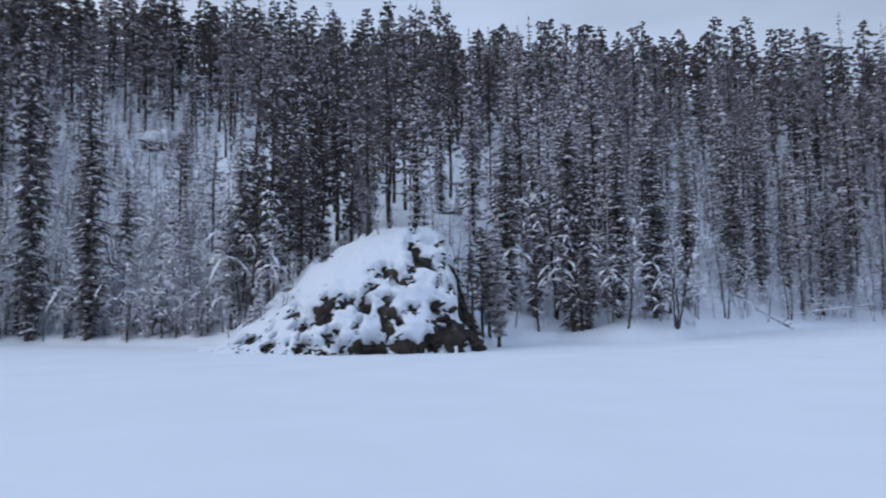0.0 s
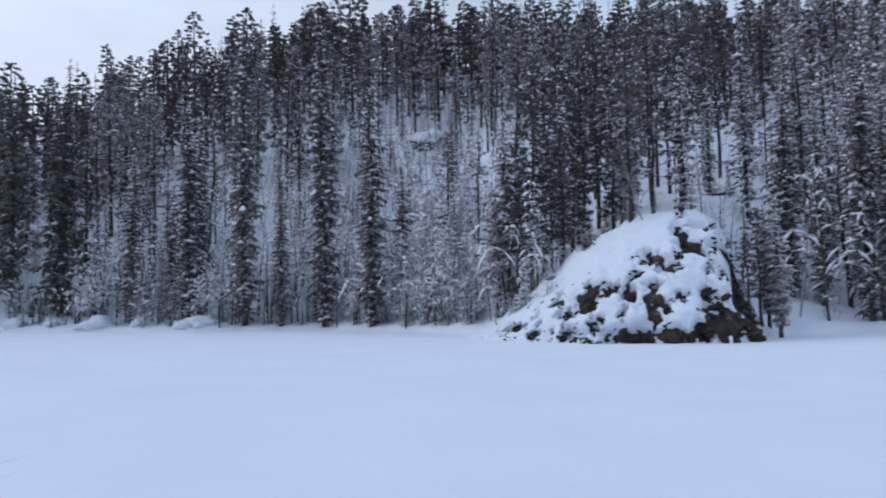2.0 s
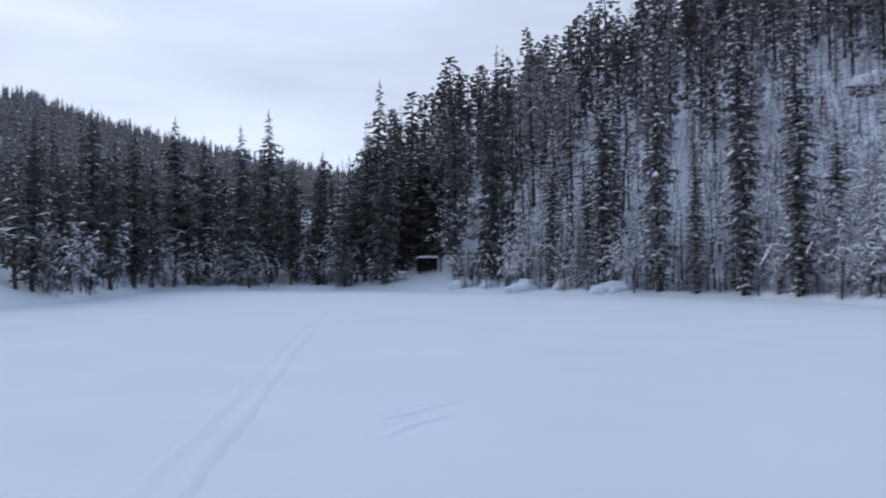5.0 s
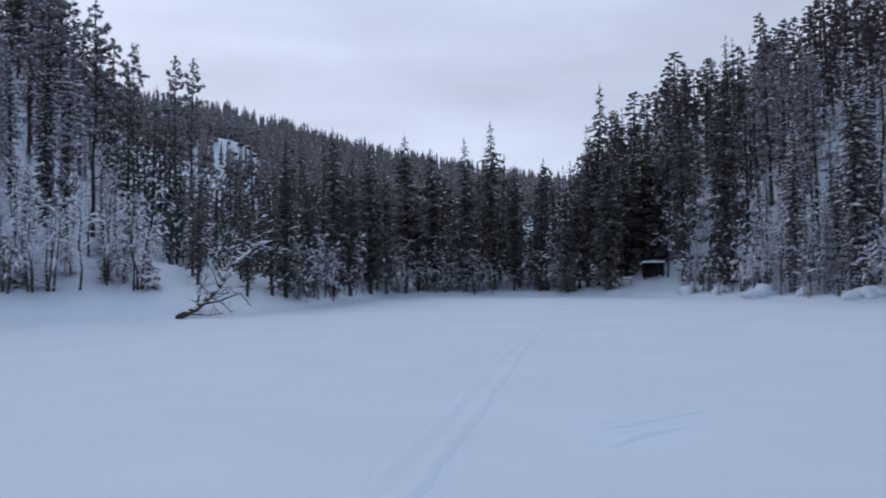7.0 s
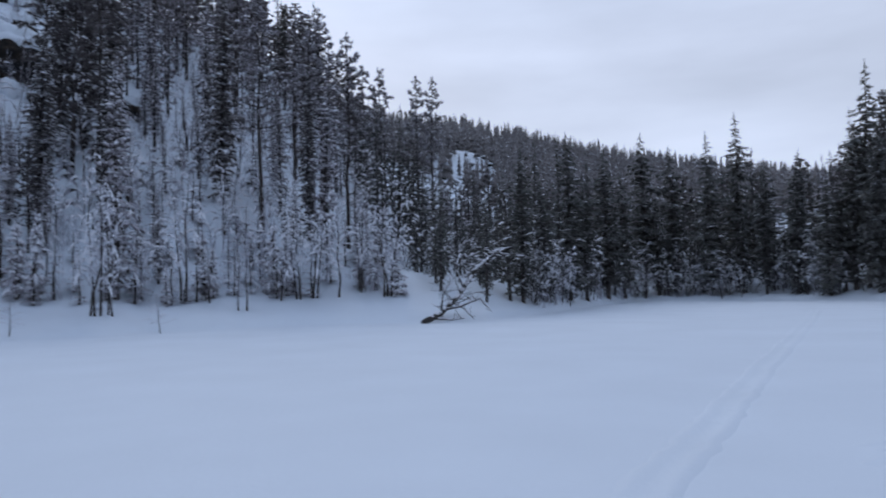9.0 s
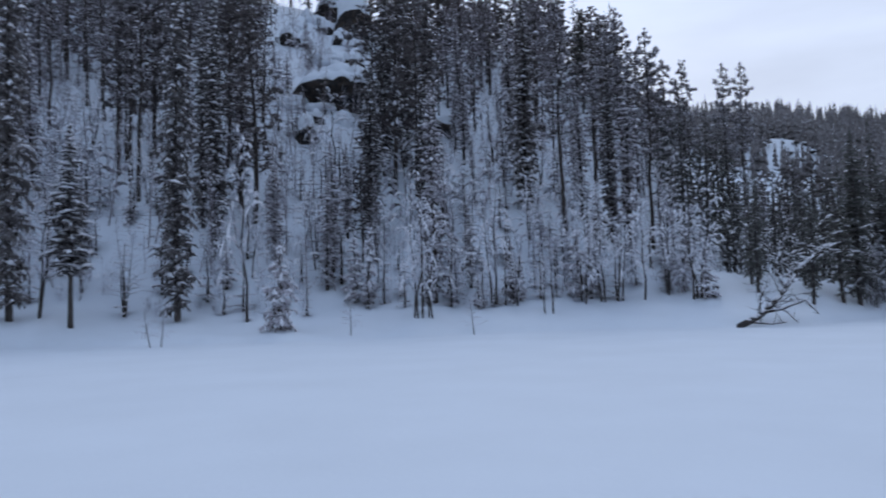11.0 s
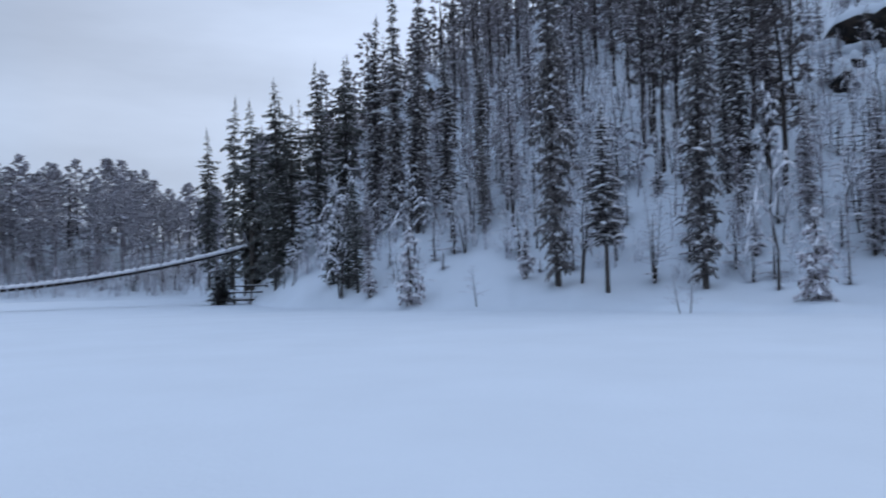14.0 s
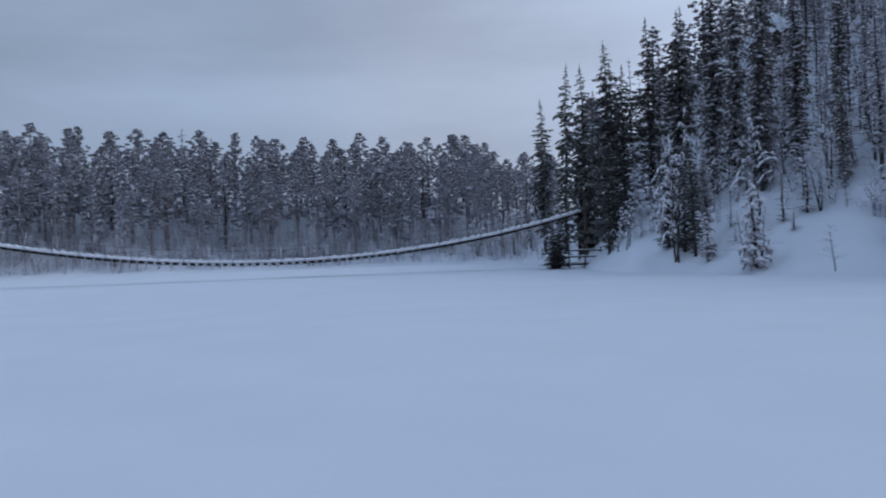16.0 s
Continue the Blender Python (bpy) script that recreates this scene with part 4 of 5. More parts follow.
GROVE_G = (
    ("column_spruce", 138.0, 43.2, 23.2), ("birch", 136.2, 43.2, 7.5), ("broad_spruce", 134.4, 40.9, 10.0), ("column_spruce", 127.5, 41.7, 19.4), ("arching", 122.6, 39.6, 12.1),
    ("young", 120.3, 35.8, 4.1), ("young", 140.5, 44.8, 3.2), ("birch", 144.2, 41.4, 2.6), ("birch", 148.8, 43.9, 3.6), ("spruce", 152.4, 50.0, 6.6),
    ("young", 149.3, 43.8, 4.8), ("arching", 154.5, 48.9, 9.7), ("column_spruce", 143.5, 51.9, 7.4), ("young", 113.8, 43.1, 4.5), ("young", 114.7, 43.4, 3.9),
    ("arching", 109.7, 38.3, 7.7), ("arching", 109.1, 38.7, 6.4), ("young", 105.4, 41.9, 1.7), ("young", 102.8, 44.5, 3.8), ("spruce", 105.9, 46.5, 5.4),
    ("young", 97.8, 45.9, 4.2), ("young", 96.9, 45.3, 3.7), ("birch", 99.8, 41.5, 4.7), ("birch", 100.5, 41.5, 4.1),
    ("young", 102.2, 44.9, 2.9), ("young", 90.3, 46.2, 4.1), ("young", 88.7, 45.0, 3.1), ("young", 91.3, 47.2, 3.1),
    ("arching", 94.2, 48.7, 3.5), ("column_spruce", 124.8, 49.5, 16.6), ("column_spruce", 125.7, 51.0, 14.3), ("column_spruce", 148.3, 58.1, 19.4),
    ("column_spruce", 108.9, 60.0, 17.5), ("dark_pine", 109.8, 56.0, 16.0), ("column_spruce", 110.7, 62.0, 18.5), ("dark_pine", 111.5, 57.5, 17.0), ("column_spruce", 112.3, 60.5, 18.0), ("dark_pine", 113.0, 66.0, 15.0),
    ("dark_pine", 122.0, 51.0, 16.5), ("dark_pine", 124.0, 60.0, 16.0), ("dark_pine", 129.0, 62.0, 15.0), ("dark_pine", 130.6, 58.0, 16.0), ("birch", 115.1, 34.7, 0.9), ("birch", 129.3, 33.5, 1.1), ("birch", 128.6, 33.7, 0.9), ("birch", 105.8, 35.2, 0.6),
    ("spruce", 120.6, 45.6, 7.6), ("spruce", 116.3, 46.0, 8.0), ("young", 130.6, 52.3, 1.7), ("birch", 130.9, 43.9, 4.1), ("young", 124.1, 44.8, 2.3),
    ("dark_pine", 123.2, 70.0, 15.0), ("dark_pine", 127.0, 74.0, 15.0), ("spruce", 153.2, 48.6, 7.0), ("spruce", 153.9, 49.8, 5.5), ("young", 152.3, 47.4, 2.8), ("birch", 149.9, 44.6, 3.2), ("dark_pine", 114.1, 47.5, 6.5), ("arching", 113.0, 45.0, 6.5), ("arching", 116.2, 46.5, 6.0), ("spruce", 115.2, 50.0, 6.5),
)


# kept clear: the shelter and the bridge landing
TAKEN = [(-60.8, 47.2, 3.4), (-59.4, 45.0, 3.0), (-57.0, 45.5, 3.0), (-22.1, -64.3, 4.0)]


def plant_groves():
    rnd = random.Random(5)
    for grove in (GROVE_A, GROVE_B, GROVE_C, GROVE_D, GROVE_E, GROVE_F, GROVE_G):
        for key, az, d, h in grove:
            at = spot(az, d, -0.05)
            h = max(2.0, h - knoll(az, d))
            girth = {"spruce": rnd.uniform(0.85, 1.1), "pine": 0.85, "young": 0.75, "column_spruce": 0.85, "arching": 0.8}.get(key, 1.0) * (1.15 if 56 < az < 82 else 1.1 if 153 < az < 166 and h > 11 else 1.0)
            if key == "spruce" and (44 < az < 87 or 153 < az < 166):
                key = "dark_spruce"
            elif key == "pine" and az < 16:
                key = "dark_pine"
            elif key == "spruce" and h > 9 and (92 < az < 153 or az < -4 or 20 < az <= 44):
                key = "column_spruce"
            plant(key, at, h, rnd, girth, rnd.uniform(0, 2.0), rnd.uniform(0, 360), "shore trees")
            TAKEN.append((at.x, at.y, 1.6))


plant_groves()
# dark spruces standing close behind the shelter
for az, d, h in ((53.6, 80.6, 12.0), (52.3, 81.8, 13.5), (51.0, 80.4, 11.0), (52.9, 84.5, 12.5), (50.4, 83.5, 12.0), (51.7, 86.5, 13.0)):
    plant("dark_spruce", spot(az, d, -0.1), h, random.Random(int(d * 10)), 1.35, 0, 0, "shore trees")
# low dark spruces beside the outcrop and under the bridge end
for az, d, h, girth in ((-3.2, 33.4, 5.0, 1.0), (-2.4, 32.2, 3.2, 1.1), (-4.4, 33.4, 5.6, 1.0), (163.4, 67.5, 3.4, 2.6), (163.0, 69.0, 4.4, 2.2)):
    plant("dark_spruce" if az > 0 else "dark_pine" if az > -4 else "spruce", spot(az, d, -0.1), h, random.Random(int(d * 10)), girth, 0, 0, "shore trees")


# full dark pines along the upper edge of the outcrop, bare birches on its brow
for key, az, d, h in (("dark_pine", 10.6, 38.5, 7.5), ("dark_pine", 12.9, 37.4, 6.5), ("dark_pine", 13.5, 39.5, 9.0), ("dark_pine", 11.3, 40.5, 8.5), ("dark_pine", 9.8, 42, 11), ("dark_pine", 15.6, 39.6, 6.5), ("dark_pine", 6.6, 45, 11.5),
                      ("birch", -0.8, 36.2, 3.0), ("birch", 0.4, 37, 2.6), ("birch", -2.0, 38, 4.2), ("birch", 1.3, 36.4, 2.2), ("arching", -1.4, 40, 3.6), ("arching", -2.4, 42, 4.5), ("arching", 0.6, 42.5, 3.2), ("arching", -3.4, 37.5, 4.0), ("birch", 13.2, 34.2, 1.6), ("birch", 14.6, 34.6, 1.4), ("birch", 11.6, 33.4, 1.5), ("birch", 15.6, 35.0, 1.8)):
    plant(key, spot(az, d, -0.1), h, random.Random(int(d * 10 + az * 7)), 1.0, 2.0, az * 40, "shore trees")
make_boulder(-0.4, 43.2, 1.6, 0.9, 390, 0.2)


# ------------------------------------------------------------------ woods on the slopes
def wood_spots(seed, az0, az1, far, spacing, near=4.0):
    """Scattered places on a slope, with the distance from the shore behind each."""
    rnd = random.Random(seed)
    cells, spots = {}, []
    span = radians(az1 - az0)
    d1 = far
    tries = int(span * (d1 ** 2 - 30 ** 2) / 2 / spacing ** 2 * 3.2)
    for _ in range(tries):
        az = rnd.uniform(az0, az1)
        d = math.sqrt(rnd.uniform(30 ** 2, d1 ** 2))
        s = shore_d(az)
        if d < s + near or (-5.5 < az < 18 and d < 40):
            continue
        x, y = -d * math.sin(radians(az)), d * math.cos(radians(az))
        key = (int(x // spacing), int(y // spacing))
        if any((x - q[0]) ** 2 + (y - q[1]) ** 2 < spacing ** 2 for i in (-1, 0, 1) for j in (-1, 0, 1) for q in cells.get((key[0] + i, key[1] + j), ())):
            continue
        if any((x - a) ** 2 + (y - b) ** 2 < r * r for a, b, r in TAKEN):
            continue
        cells.setdefault(key, []).append((x, y))
        spots.append((az, d, d - s))
    return spots


def far_arrays(meshes):
    vs, ts, ms, k = [], [], [], 0
    for slot, me in enumerate(meshes):
        me.calc_loop_triangles()
        v = np.empty(len(me.vertices) * 3, np.float32)
        me.vertices.foreach_get("co", v)
        t = np.empty(len(me.loop_triangles) * 3, np.int32)
        me.loop_triangles.foreach_get("vertices", t)
        vs.append(v.reshape(-1, 3))
        ts.append(t.reshape(-1, 3) + k)
        ms.append(np.full(len(t) // 3, slot, np.int32))
        k += len(v) // 3
    return np.concatenate(vs), np.concatenate(ts), np.concatenate(ms)


SPARSE_SPRUCE = [far_arrays(spruce_meshes("sparsespruce%d" % i, 430 + i, 18, 5, 3, 1, wide=1.3, trunk_sides=3, coarse=True, snow=0.28)) for i in range(4)]
SPARSE_PINE = [far_arrays(far_pine_meshes("sparsepine%d" % i, 460 + i, (0.22, 0.35, 0.15, 0.3)[i], (1.5, 1.75, 1.3, 1.6)[i], 50, 0.16, size=1.05)) for i in range(4)]
FAR_SPRUCE = [far_arrays(spruce_meshes("farspruce%d" % i, 130 + i, 20, 5, 3, 1, wide=0.9, trunk_sides=3, coarse=True, knee=0.45, snow=1.25)) for i in range(5)]
FAR_PINE = [far_arrays(far_pine_meshes("farpine%d" % i, 160 + i, (0.22, 0.32, 0.14, 0.27, 0.18)[i], (1.4, 1.65, 1.2, 1.5, 1.35)[i], 52, 0.34, size=0.98)) for i in range(5)]


BANK_PINE = [far_arrays(far_pine_meshes("bankpine%d" % i, 480 + i, (0.28, 0.36, 0.24, 0.32)[i], (1.5, 1.75, 1.35, 1.6)[i], 92, 0.42, size=1.0)) for i in range(4)]


def cone_tree(seed):
    """A far-off conifer: ragged stacked skirts of boughs and a few crumbs of snow."""
    rnd = random.Random(seed)
    trunk, crown, load = Soup(), Soup(), Soup()
    tube(trunk, [(0, 0, -0.5), (0, 0, 12)], [0.16, 0.05], 3, cap=False)
    for k in range(5):
        z, r = 1.5 + 2.5 * k, 1.75 - 0.3 * k
        ring = [Vector((math.cos(w) * r * g, math.sin(w) * r * g, z + rnd.uniform(-0.7, 0.5))) for w, g in ((6.283 * (i + rnd.uniform(-0.3, 0.3)) / 6, rnd.uniform(0.5, 1.25)) for i in range(6))]
        crown.add(ring + [Vector((0, 0, z + 3.4))], [(i, (i + 1) % 6, 6) for i in range(6)])
        if k % 2:
            continue
        p = ring[rnd.randrange(6)]
        lump(load, p + Vector((0, 0, 0.6)), Vector((-p.y, p.x, 0)), 1.0, 0.7, 0.3, rnd, 0, True)
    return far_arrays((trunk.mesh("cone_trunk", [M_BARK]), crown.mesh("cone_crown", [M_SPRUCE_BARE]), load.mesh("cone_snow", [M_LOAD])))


TINY_SPRUCE = [cone_tree(190 + i) for i in range(5)]
SAPLING = [far_arrays(arching_meshes("sapling%d" % i, 250 + i, height=5.0, boughs=9, light=True)) for i in range(4)]
SNOWY = [far_arrays(spruce_meshes("snowyyoung%d" % i, 270 + i, 10, 5, 2, 1, wide=1.0, low=0.04, trunk_sides=3, coarse=True, snow=1.35, puff=1.9)) for i in range(4)]
BUSH = [far_arrays(bush_meshes("bush%d" % i, 230 + i)) for i in range(5)]


def wand_meshes(name, seed, height=5.0, twigs=30):
    """A leafless whip of a birch: a thin stem in a haze of frosted twigs."""
    rnd = random.Random(seed)
    stem, haze, load = Soup(), Soup(), Soup()
    lean = Vector((rnd.uniform(-0.28, 0.28), rnd.uniform(-0.28, 0.28), 1)) * height
    tube(stem, [Vector((0, 0, -0.3)), lean * 0.5 + Vector((rnd.uniform(-0.15, 0.15), 0, 0)), lean], [0.04, 0.028, 0.008], 3, cap=False)
    for k in range(twigs):
        t = 0.12 + 0.82 * (k + rnd.random()) / twigs
        a = lean * t
        w = rnd.uniform(0, 6.28)
        b = a + Vector((math.cos(w), math.sin(w), rnd.uniform(-0.25, 0.45))) * height * rnd.uniform(0.12, 0.27) * (1.3 - t)
        e = Vector((-math.sin(w), math.cos(w), rnd.uniform(-0.5, 0.5))) * rnd.uniform(0.018, 0.03)
        haze.add([a - e, a + e, b], [(0, 1, 2)])
        c = b + Vector((rnd.uniform(-1, 1), rnd.uniform(-1, 1), rnd.uniform(-0.6, 0.5))) * height * 0.1
        m = a.lerp(b, 0.6)
        haze.add([m - e * 0.7, m + e * 0.7, c], [(0, 1, 2)])
        if k % 6 == 0:
            lump(load, m, b - a, (b - a).length * rnd.uniform(0.3, 0.7), 0.09, 0.06, rnd, 0, True)
    return (stem.mesh(name + "_stem", [M_BARK]), haze.mesh(name + "_haze", [M_FROST]), load.mesh(name + "_snow", [M_LOAD]))


WAND = [far_arrays(wand_meshes("wand%d" % i, 280 + i)) for i in range(6)]


def woods(name, label, trees, mats):
    """One mesh for a whole far wood: rows of (arrays, place, height factor, girth, turn)."""
    vs, ts, ms, k = [], [], [], 0
    for (v, t, m), at, sz, sx, turn in trees:
        c, s = math.cos(turn) * sx, math.sin(turn) * sx
        w = np.stack([v[:, 0] * c - v[:, 1] * s + at[0], v[:, 0] * s + v[:, 1] * c + at[1], v[:, 2] * sz + at[2]], 1)
        vs.append(w)
        ts.append(t + k)
        ms.append(m)
        k += len(v)
    v, t, m = np.concatenate(vs).astype(np.float32), np.concatenate(ts).astype(np.int32), np.concatenate(ms)
    me = bpy.data.meshes.new(name)
    me.vertices.add(len(v))
    me.vertices.foreach_set("co", v.ravel())
    me.loops.add(t.size)
    me.loops.foreach_set("vertex_index", t.ravel())
    me.polygons.add(len(t))
    me.polygons.foreach_set("loop_start", np.arange(0, t.size, 3, dtype=np.int32))
    for mt in mats:
        me.materials.append(mt)
    me.polygons.foreach_set("material_index", m)
    me.update(calc_edges=True)
    return tagged(new(name, me), label, "forest", kind="stuff")


def plant_woods():
    rnd = random.Random(9)
    single = []
    heaps = {"bank_pine": [], "spruce": [], "pine": [], "bare_spruce": [], "bare_pine": []}
    # azimuths, reach, spacing, share of spruce, heights
    for seed, az0, az1, far, spacing, share, lo, hi in ((1, -34, 57, 157, 3.0, 0.5, 10, 16), (2, 57, 88, 130, 2.45, 0.85, 9, 14),
                                                        (3, 88, 160.5, 130, 2.75, 0.5, 8.5, 15), (4, 163.5, 207, 174, 4.0, 0.1, 13, 17), (5, 41, 57, 112, 3.6, 0.75, 9, 13), (7, -33, -9, 115, 3.3, 0.65, 9, 14)):
        for az, d, inland in wood_spots(seed, az0, az1, far, spacing, 8.0 if seed == 3 else 6.0 if seed == 5 else 11.0 if seed == 4 else 4.0):
            clearing = (-19.2 < az < -17.2 or -25.2 < az < -23.9) and d < 105
            if (clearing and rnd.random() < 0.8) or (az < 160 and not (3 < az < 14 or 89 < az < 112 or (118 < az < 138 and d > 65) or (az < 60 and d > 90)) and noise.noise((az * 0.3, d * 0.035, 8.5)) < -0.16 and rnd.random() < (0.6 if az < 112 else 0.35)):
                continue
            if seed == 3 and inland < 30 and rnd.random() < (0.6 if 89 < az < 112 else 0.72 if 119 < az < 136 else 0.62):
                continue
            if seed == 3 and 146 < az < 158 and rnd.random() < 0.32:
                continue
            if 112.2 < az < 121.2 and d > 46 and rnd.random() < (0.72 if az > 116.8 else 0.45):
                continue
            if 12 < az < 27 and inland < 45 and rnd.random() < 0.6:
                continue
            kind = "spruce" if (seed == 3 and inland < 20 and rnd.random() < 0.9) or rnd.random() < share * (1.25 if inland < 30 else 0.7) else "pine"
            h = rnd.uniform(lo, hi) * (0.85 if inland < 12 else 1.0)
            h *= rnd.uniform(0.5, 0.8) if rnd.random() < 0.35 and az < 163 else rnd.uniform(0.85, 1.12)
            if 79.5 < az < 86.6:
                h = max(2.0, min(h, 1.6 + d * rnd.uniform(0.13, 0.16) - ground_z(az, d)))
            if 112.6 < az < 120.8 and d >= 66:
                h = rnd.uniform(2.0, 5.0) if d < 112 else h
            elif 112.6 < az < 120.8:
                h = min(h, 1.6 + d * rnd.uniform(0.17, 0.22) - ground_z(az, d))
                if h < 1.2:
                    continue
            if az > 162:
                h *= float(np.interp(az, (163, 166.5, 170), (0.72, 0.8, 0.98)))
            single.append((d if az < 160 else d + 400, kind, az, d, h))
    single.sort()
    for k in range(600):
        az = rnd.uniform(89, 157) if k < 360 else rnd.uniform(164, 206) if k > 555 else rnd.uniform(10, 50) if k < 480 else rnd.uniform(-32, -5)
        d = shore_d(az) + (3.0 if k < 40 else 7.0) + 55 * rnd.random() ** 1.3
        h = rnd.uniform(0.05, 0.12) if k < 40 else rnd.uniform(0.09, 0.3)
        heaps["spruce"].append((rnd.choice(SNOWY), spot(az, d, -0.1), h, h ** 0.45, rnd.uniform(0, 6.28)))
    for k in range(130):
        az = rnd.uniform(17, 49.5)
        h = rnd.uniform(0.05, 0.2)
        heaps["spruce"].append((rnd.choice(SNOWY), spot(az, shore_d(az) + 1.2 + 14 * rnd.random() ** 1.5, -0.1), h, h ** 0.5, rnd.uniform(0, 6.28)))
    for k in range(36):
        az = rnd.uniform(89, 112.5)
        h = rnd.uniform(0.1, 0.27)
        heaps["spruce"].append((rnd.choice(SNOWY), spot(az, shore_d(az) + 6.5 + 11 * rnd.random(), -0.1), h, h ** 0.5, rnd.uniform(0, 6.28)))
    left = {"spruce": 130, "pine": 120}
    for _, kind, az, d, h in single:
        if left[kind] > 0:
            left[kind] -= 1
            plant(("dark_" if kind == "spruce" and 45 < az < 90 else "") + "mid_" + kind, spot(az, d, -0.1), h, rnd, rnd.uniform(0.85, 1.1), rnd.uniform(0, 3), rnd.uniform(0, 360), "hillside trees")
        else:
            ridge = float(np.interp(az, RIDGE_AZ, RIDGE_D))
            bare = (45 < az < 90 and rnd.random() < 0.85) or (az < 160 and d > ridge - rnd.uniform(5, 75) * (0.4 if az > 100 else 1.0))
            if 139 < az < 155 and rnd.random() < 0.75:
                bare = False
            if bare:
                src = rnd.choice(SPARSE_SPRUCE if kind == "spruce" else SPARSE_PINE)
            else:
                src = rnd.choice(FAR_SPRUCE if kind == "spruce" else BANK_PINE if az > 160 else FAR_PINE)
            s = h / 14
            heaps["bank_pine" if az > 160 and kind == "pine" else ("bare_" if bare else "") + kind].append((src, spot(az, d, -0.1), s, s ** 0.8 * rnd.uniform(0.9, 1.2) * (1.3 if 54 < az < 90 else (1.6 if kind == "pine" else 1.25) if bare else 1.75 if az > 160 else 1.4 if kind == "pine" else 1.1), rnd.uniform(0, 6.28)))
    woods("spruce_forest", "dense snowy spruces climbing the hillsides", heaps["spruce"], [M_BARK, M_SPRUCE, M_LOAD])
    woods("pine_forest", "dense snowy pines climbing the slopes", heaps["pine"], [M_PINEBARK, M_PINE, M_LOAD])
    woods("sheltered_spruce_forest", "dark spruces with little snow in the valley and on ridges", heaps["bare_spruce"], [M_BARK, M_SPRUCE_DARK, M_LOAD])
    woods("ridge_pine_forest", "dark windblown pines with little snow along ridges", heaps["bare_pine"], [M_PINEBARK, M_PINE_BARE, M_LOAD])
    # the pale twig colour on these trunks also stands in for distance haze
    woods("rimed_pine_forest", "tall rimed pines along the far bank, paled further for distance haze", heaps["bank_pine"], [M_HAZE, M_PINE_RIME_HAZE, M_LOAD])
    tiny = []
    for _ in range(3000):
        az, d = rnd.uniform(56, 92), rnd.uniform(220, 500)
        if 79.3 + 0.6 * noise.noise((d * 0.05, 2, 5)) < az < 86.0 and d < 294 + 6 * noise.noise((az * 0.9, 1, 5)) and rnd.random() < 0.68:
            continue
        h = rnd.uniform(8, 13) / 14
        tiny.append((rnd.choice(TINY_SPRUCE), spot(az, d, -0.1), h, h * rnd.uniform(0.9, 1.35), rnd.uniform(0, 6.28)))
    woods("distant_forest", "dark forest over the distant hill", tiny, [M_BARK, M_SPRUCE_BARE, M_LOAD])
    brush = []
    for az0, az1, n, deep, start in ((-33, 57, 700, 85, 1.5), (36, 50, 18, 4, 0.8), (57, 79, 90, 8, 1.5), (88, 160, 620, 62, 8), (13, 30, 480, 42, 2), (163, 205, 300, 25, 2), (163, 205, 420, 75, 8)):
        for _ in range(n):
            az = rnd.uniform(az0, az1)
            if -5.5 < az < 17 and rnd.random() < 0.8:
                continue
            d = shore_d(az) + start + deep * rnd.random() ** 1.4
            if az0 == -33 and az > 37 and rnd.random() < 0.92:
                continue
            if 50 < az < 54.8:
                continue
            h = rnd.uniform(0.35, 1.0) if rnd.random() < (0.6 if az0 != 13 else 0.25) else rnd.uniform(1.0, 2.3)
            brush.append((rnd.choice(BUSH), spot(az, d, -0.05), h, h ** 0.7, rnd.uniform(0, 6.28)))
    for az0, az1, n, deep, start in ((88, 158, 270, 60, 11), (-31, 36, 200, 60, 5)):
        for _ in range(n):
            az = rnd.uniform(az0, az1)
            if -5.5 < az < 17 and rnd.random() < 0.9:
                continue
            d = shore_d(az) + start + deep * rnd.random() ** 1.3
            if noise.noise((az * 0.22, d * 0.07, 3)) < -0.12:
                continue
            h = rnd.uniform(0.3, 1.15)
            brush.append((rnd.choice(SAPLING), spot(az, d, -0.05), h, h ** 0.7, rnd.uniform(0, 6.28)))
    for az0, az1, n, deep, start in ((89, 158, 52, 24, 7), (150, 160, 6, 14, 6), (164, 204, 24, 26, 3), (34, 50, 24, 16, 1.5), (20, 34, 12, 8, 1.5), (56, 79, 15, 5, 1.5), (89, 112, 6, 10, 7), (-24, -6, 12, 14, 2), (12, 34, 30, 26, 2)):
        for k in range(n):
            az = az0 + (az1 - az0) * (k + rnd.random()) / n
            d = shore_d(az) + start + deep * rnd.random() ** 1.5
            plant("arching", spot(az, d, -0.05), rnd.uniform(3.2, 8.0), rnd, 1.0, rnd.uniform(0, 6), rnd.uniform(0, 360), "snow-bowed birches")
    wands = []
    for az0, az1, n, deep, start in ((-33, 42, 900, 95, 3), (88, 158, 560, 75, 9), (164, 206, 420, 40, 4), (134, 158, 420, 60, 10), (-32, -12, 330, 50, 3), (18, 46, 300, 60, 2), (164, 206, 420, 12, 1.5)):
        for _ in range(n):
            az = rnd.uniform(az0, az1)
            if -5.5 < az < 17 and rnd.random() < 0.7:
                continue
            d = shore_d(az) + start + deep * rnd.random()
            if 92 < az < 118 and d < shore_d(az) + 28 and rnd.random() < 0.6:
                continue
            h = rnd.uniform(0.4, 1.5)
            wands.append((rnd.choice(WAND), spot(az, d, -0.05), h, h ** 0.7, rnd.uniform(0, 6.28)))
    woods("birch_scrub", "leafless young birches hazy with frost on the slopes", wands, [M_HAZE, M_HAZE, M_LOAD])
    thicket = []
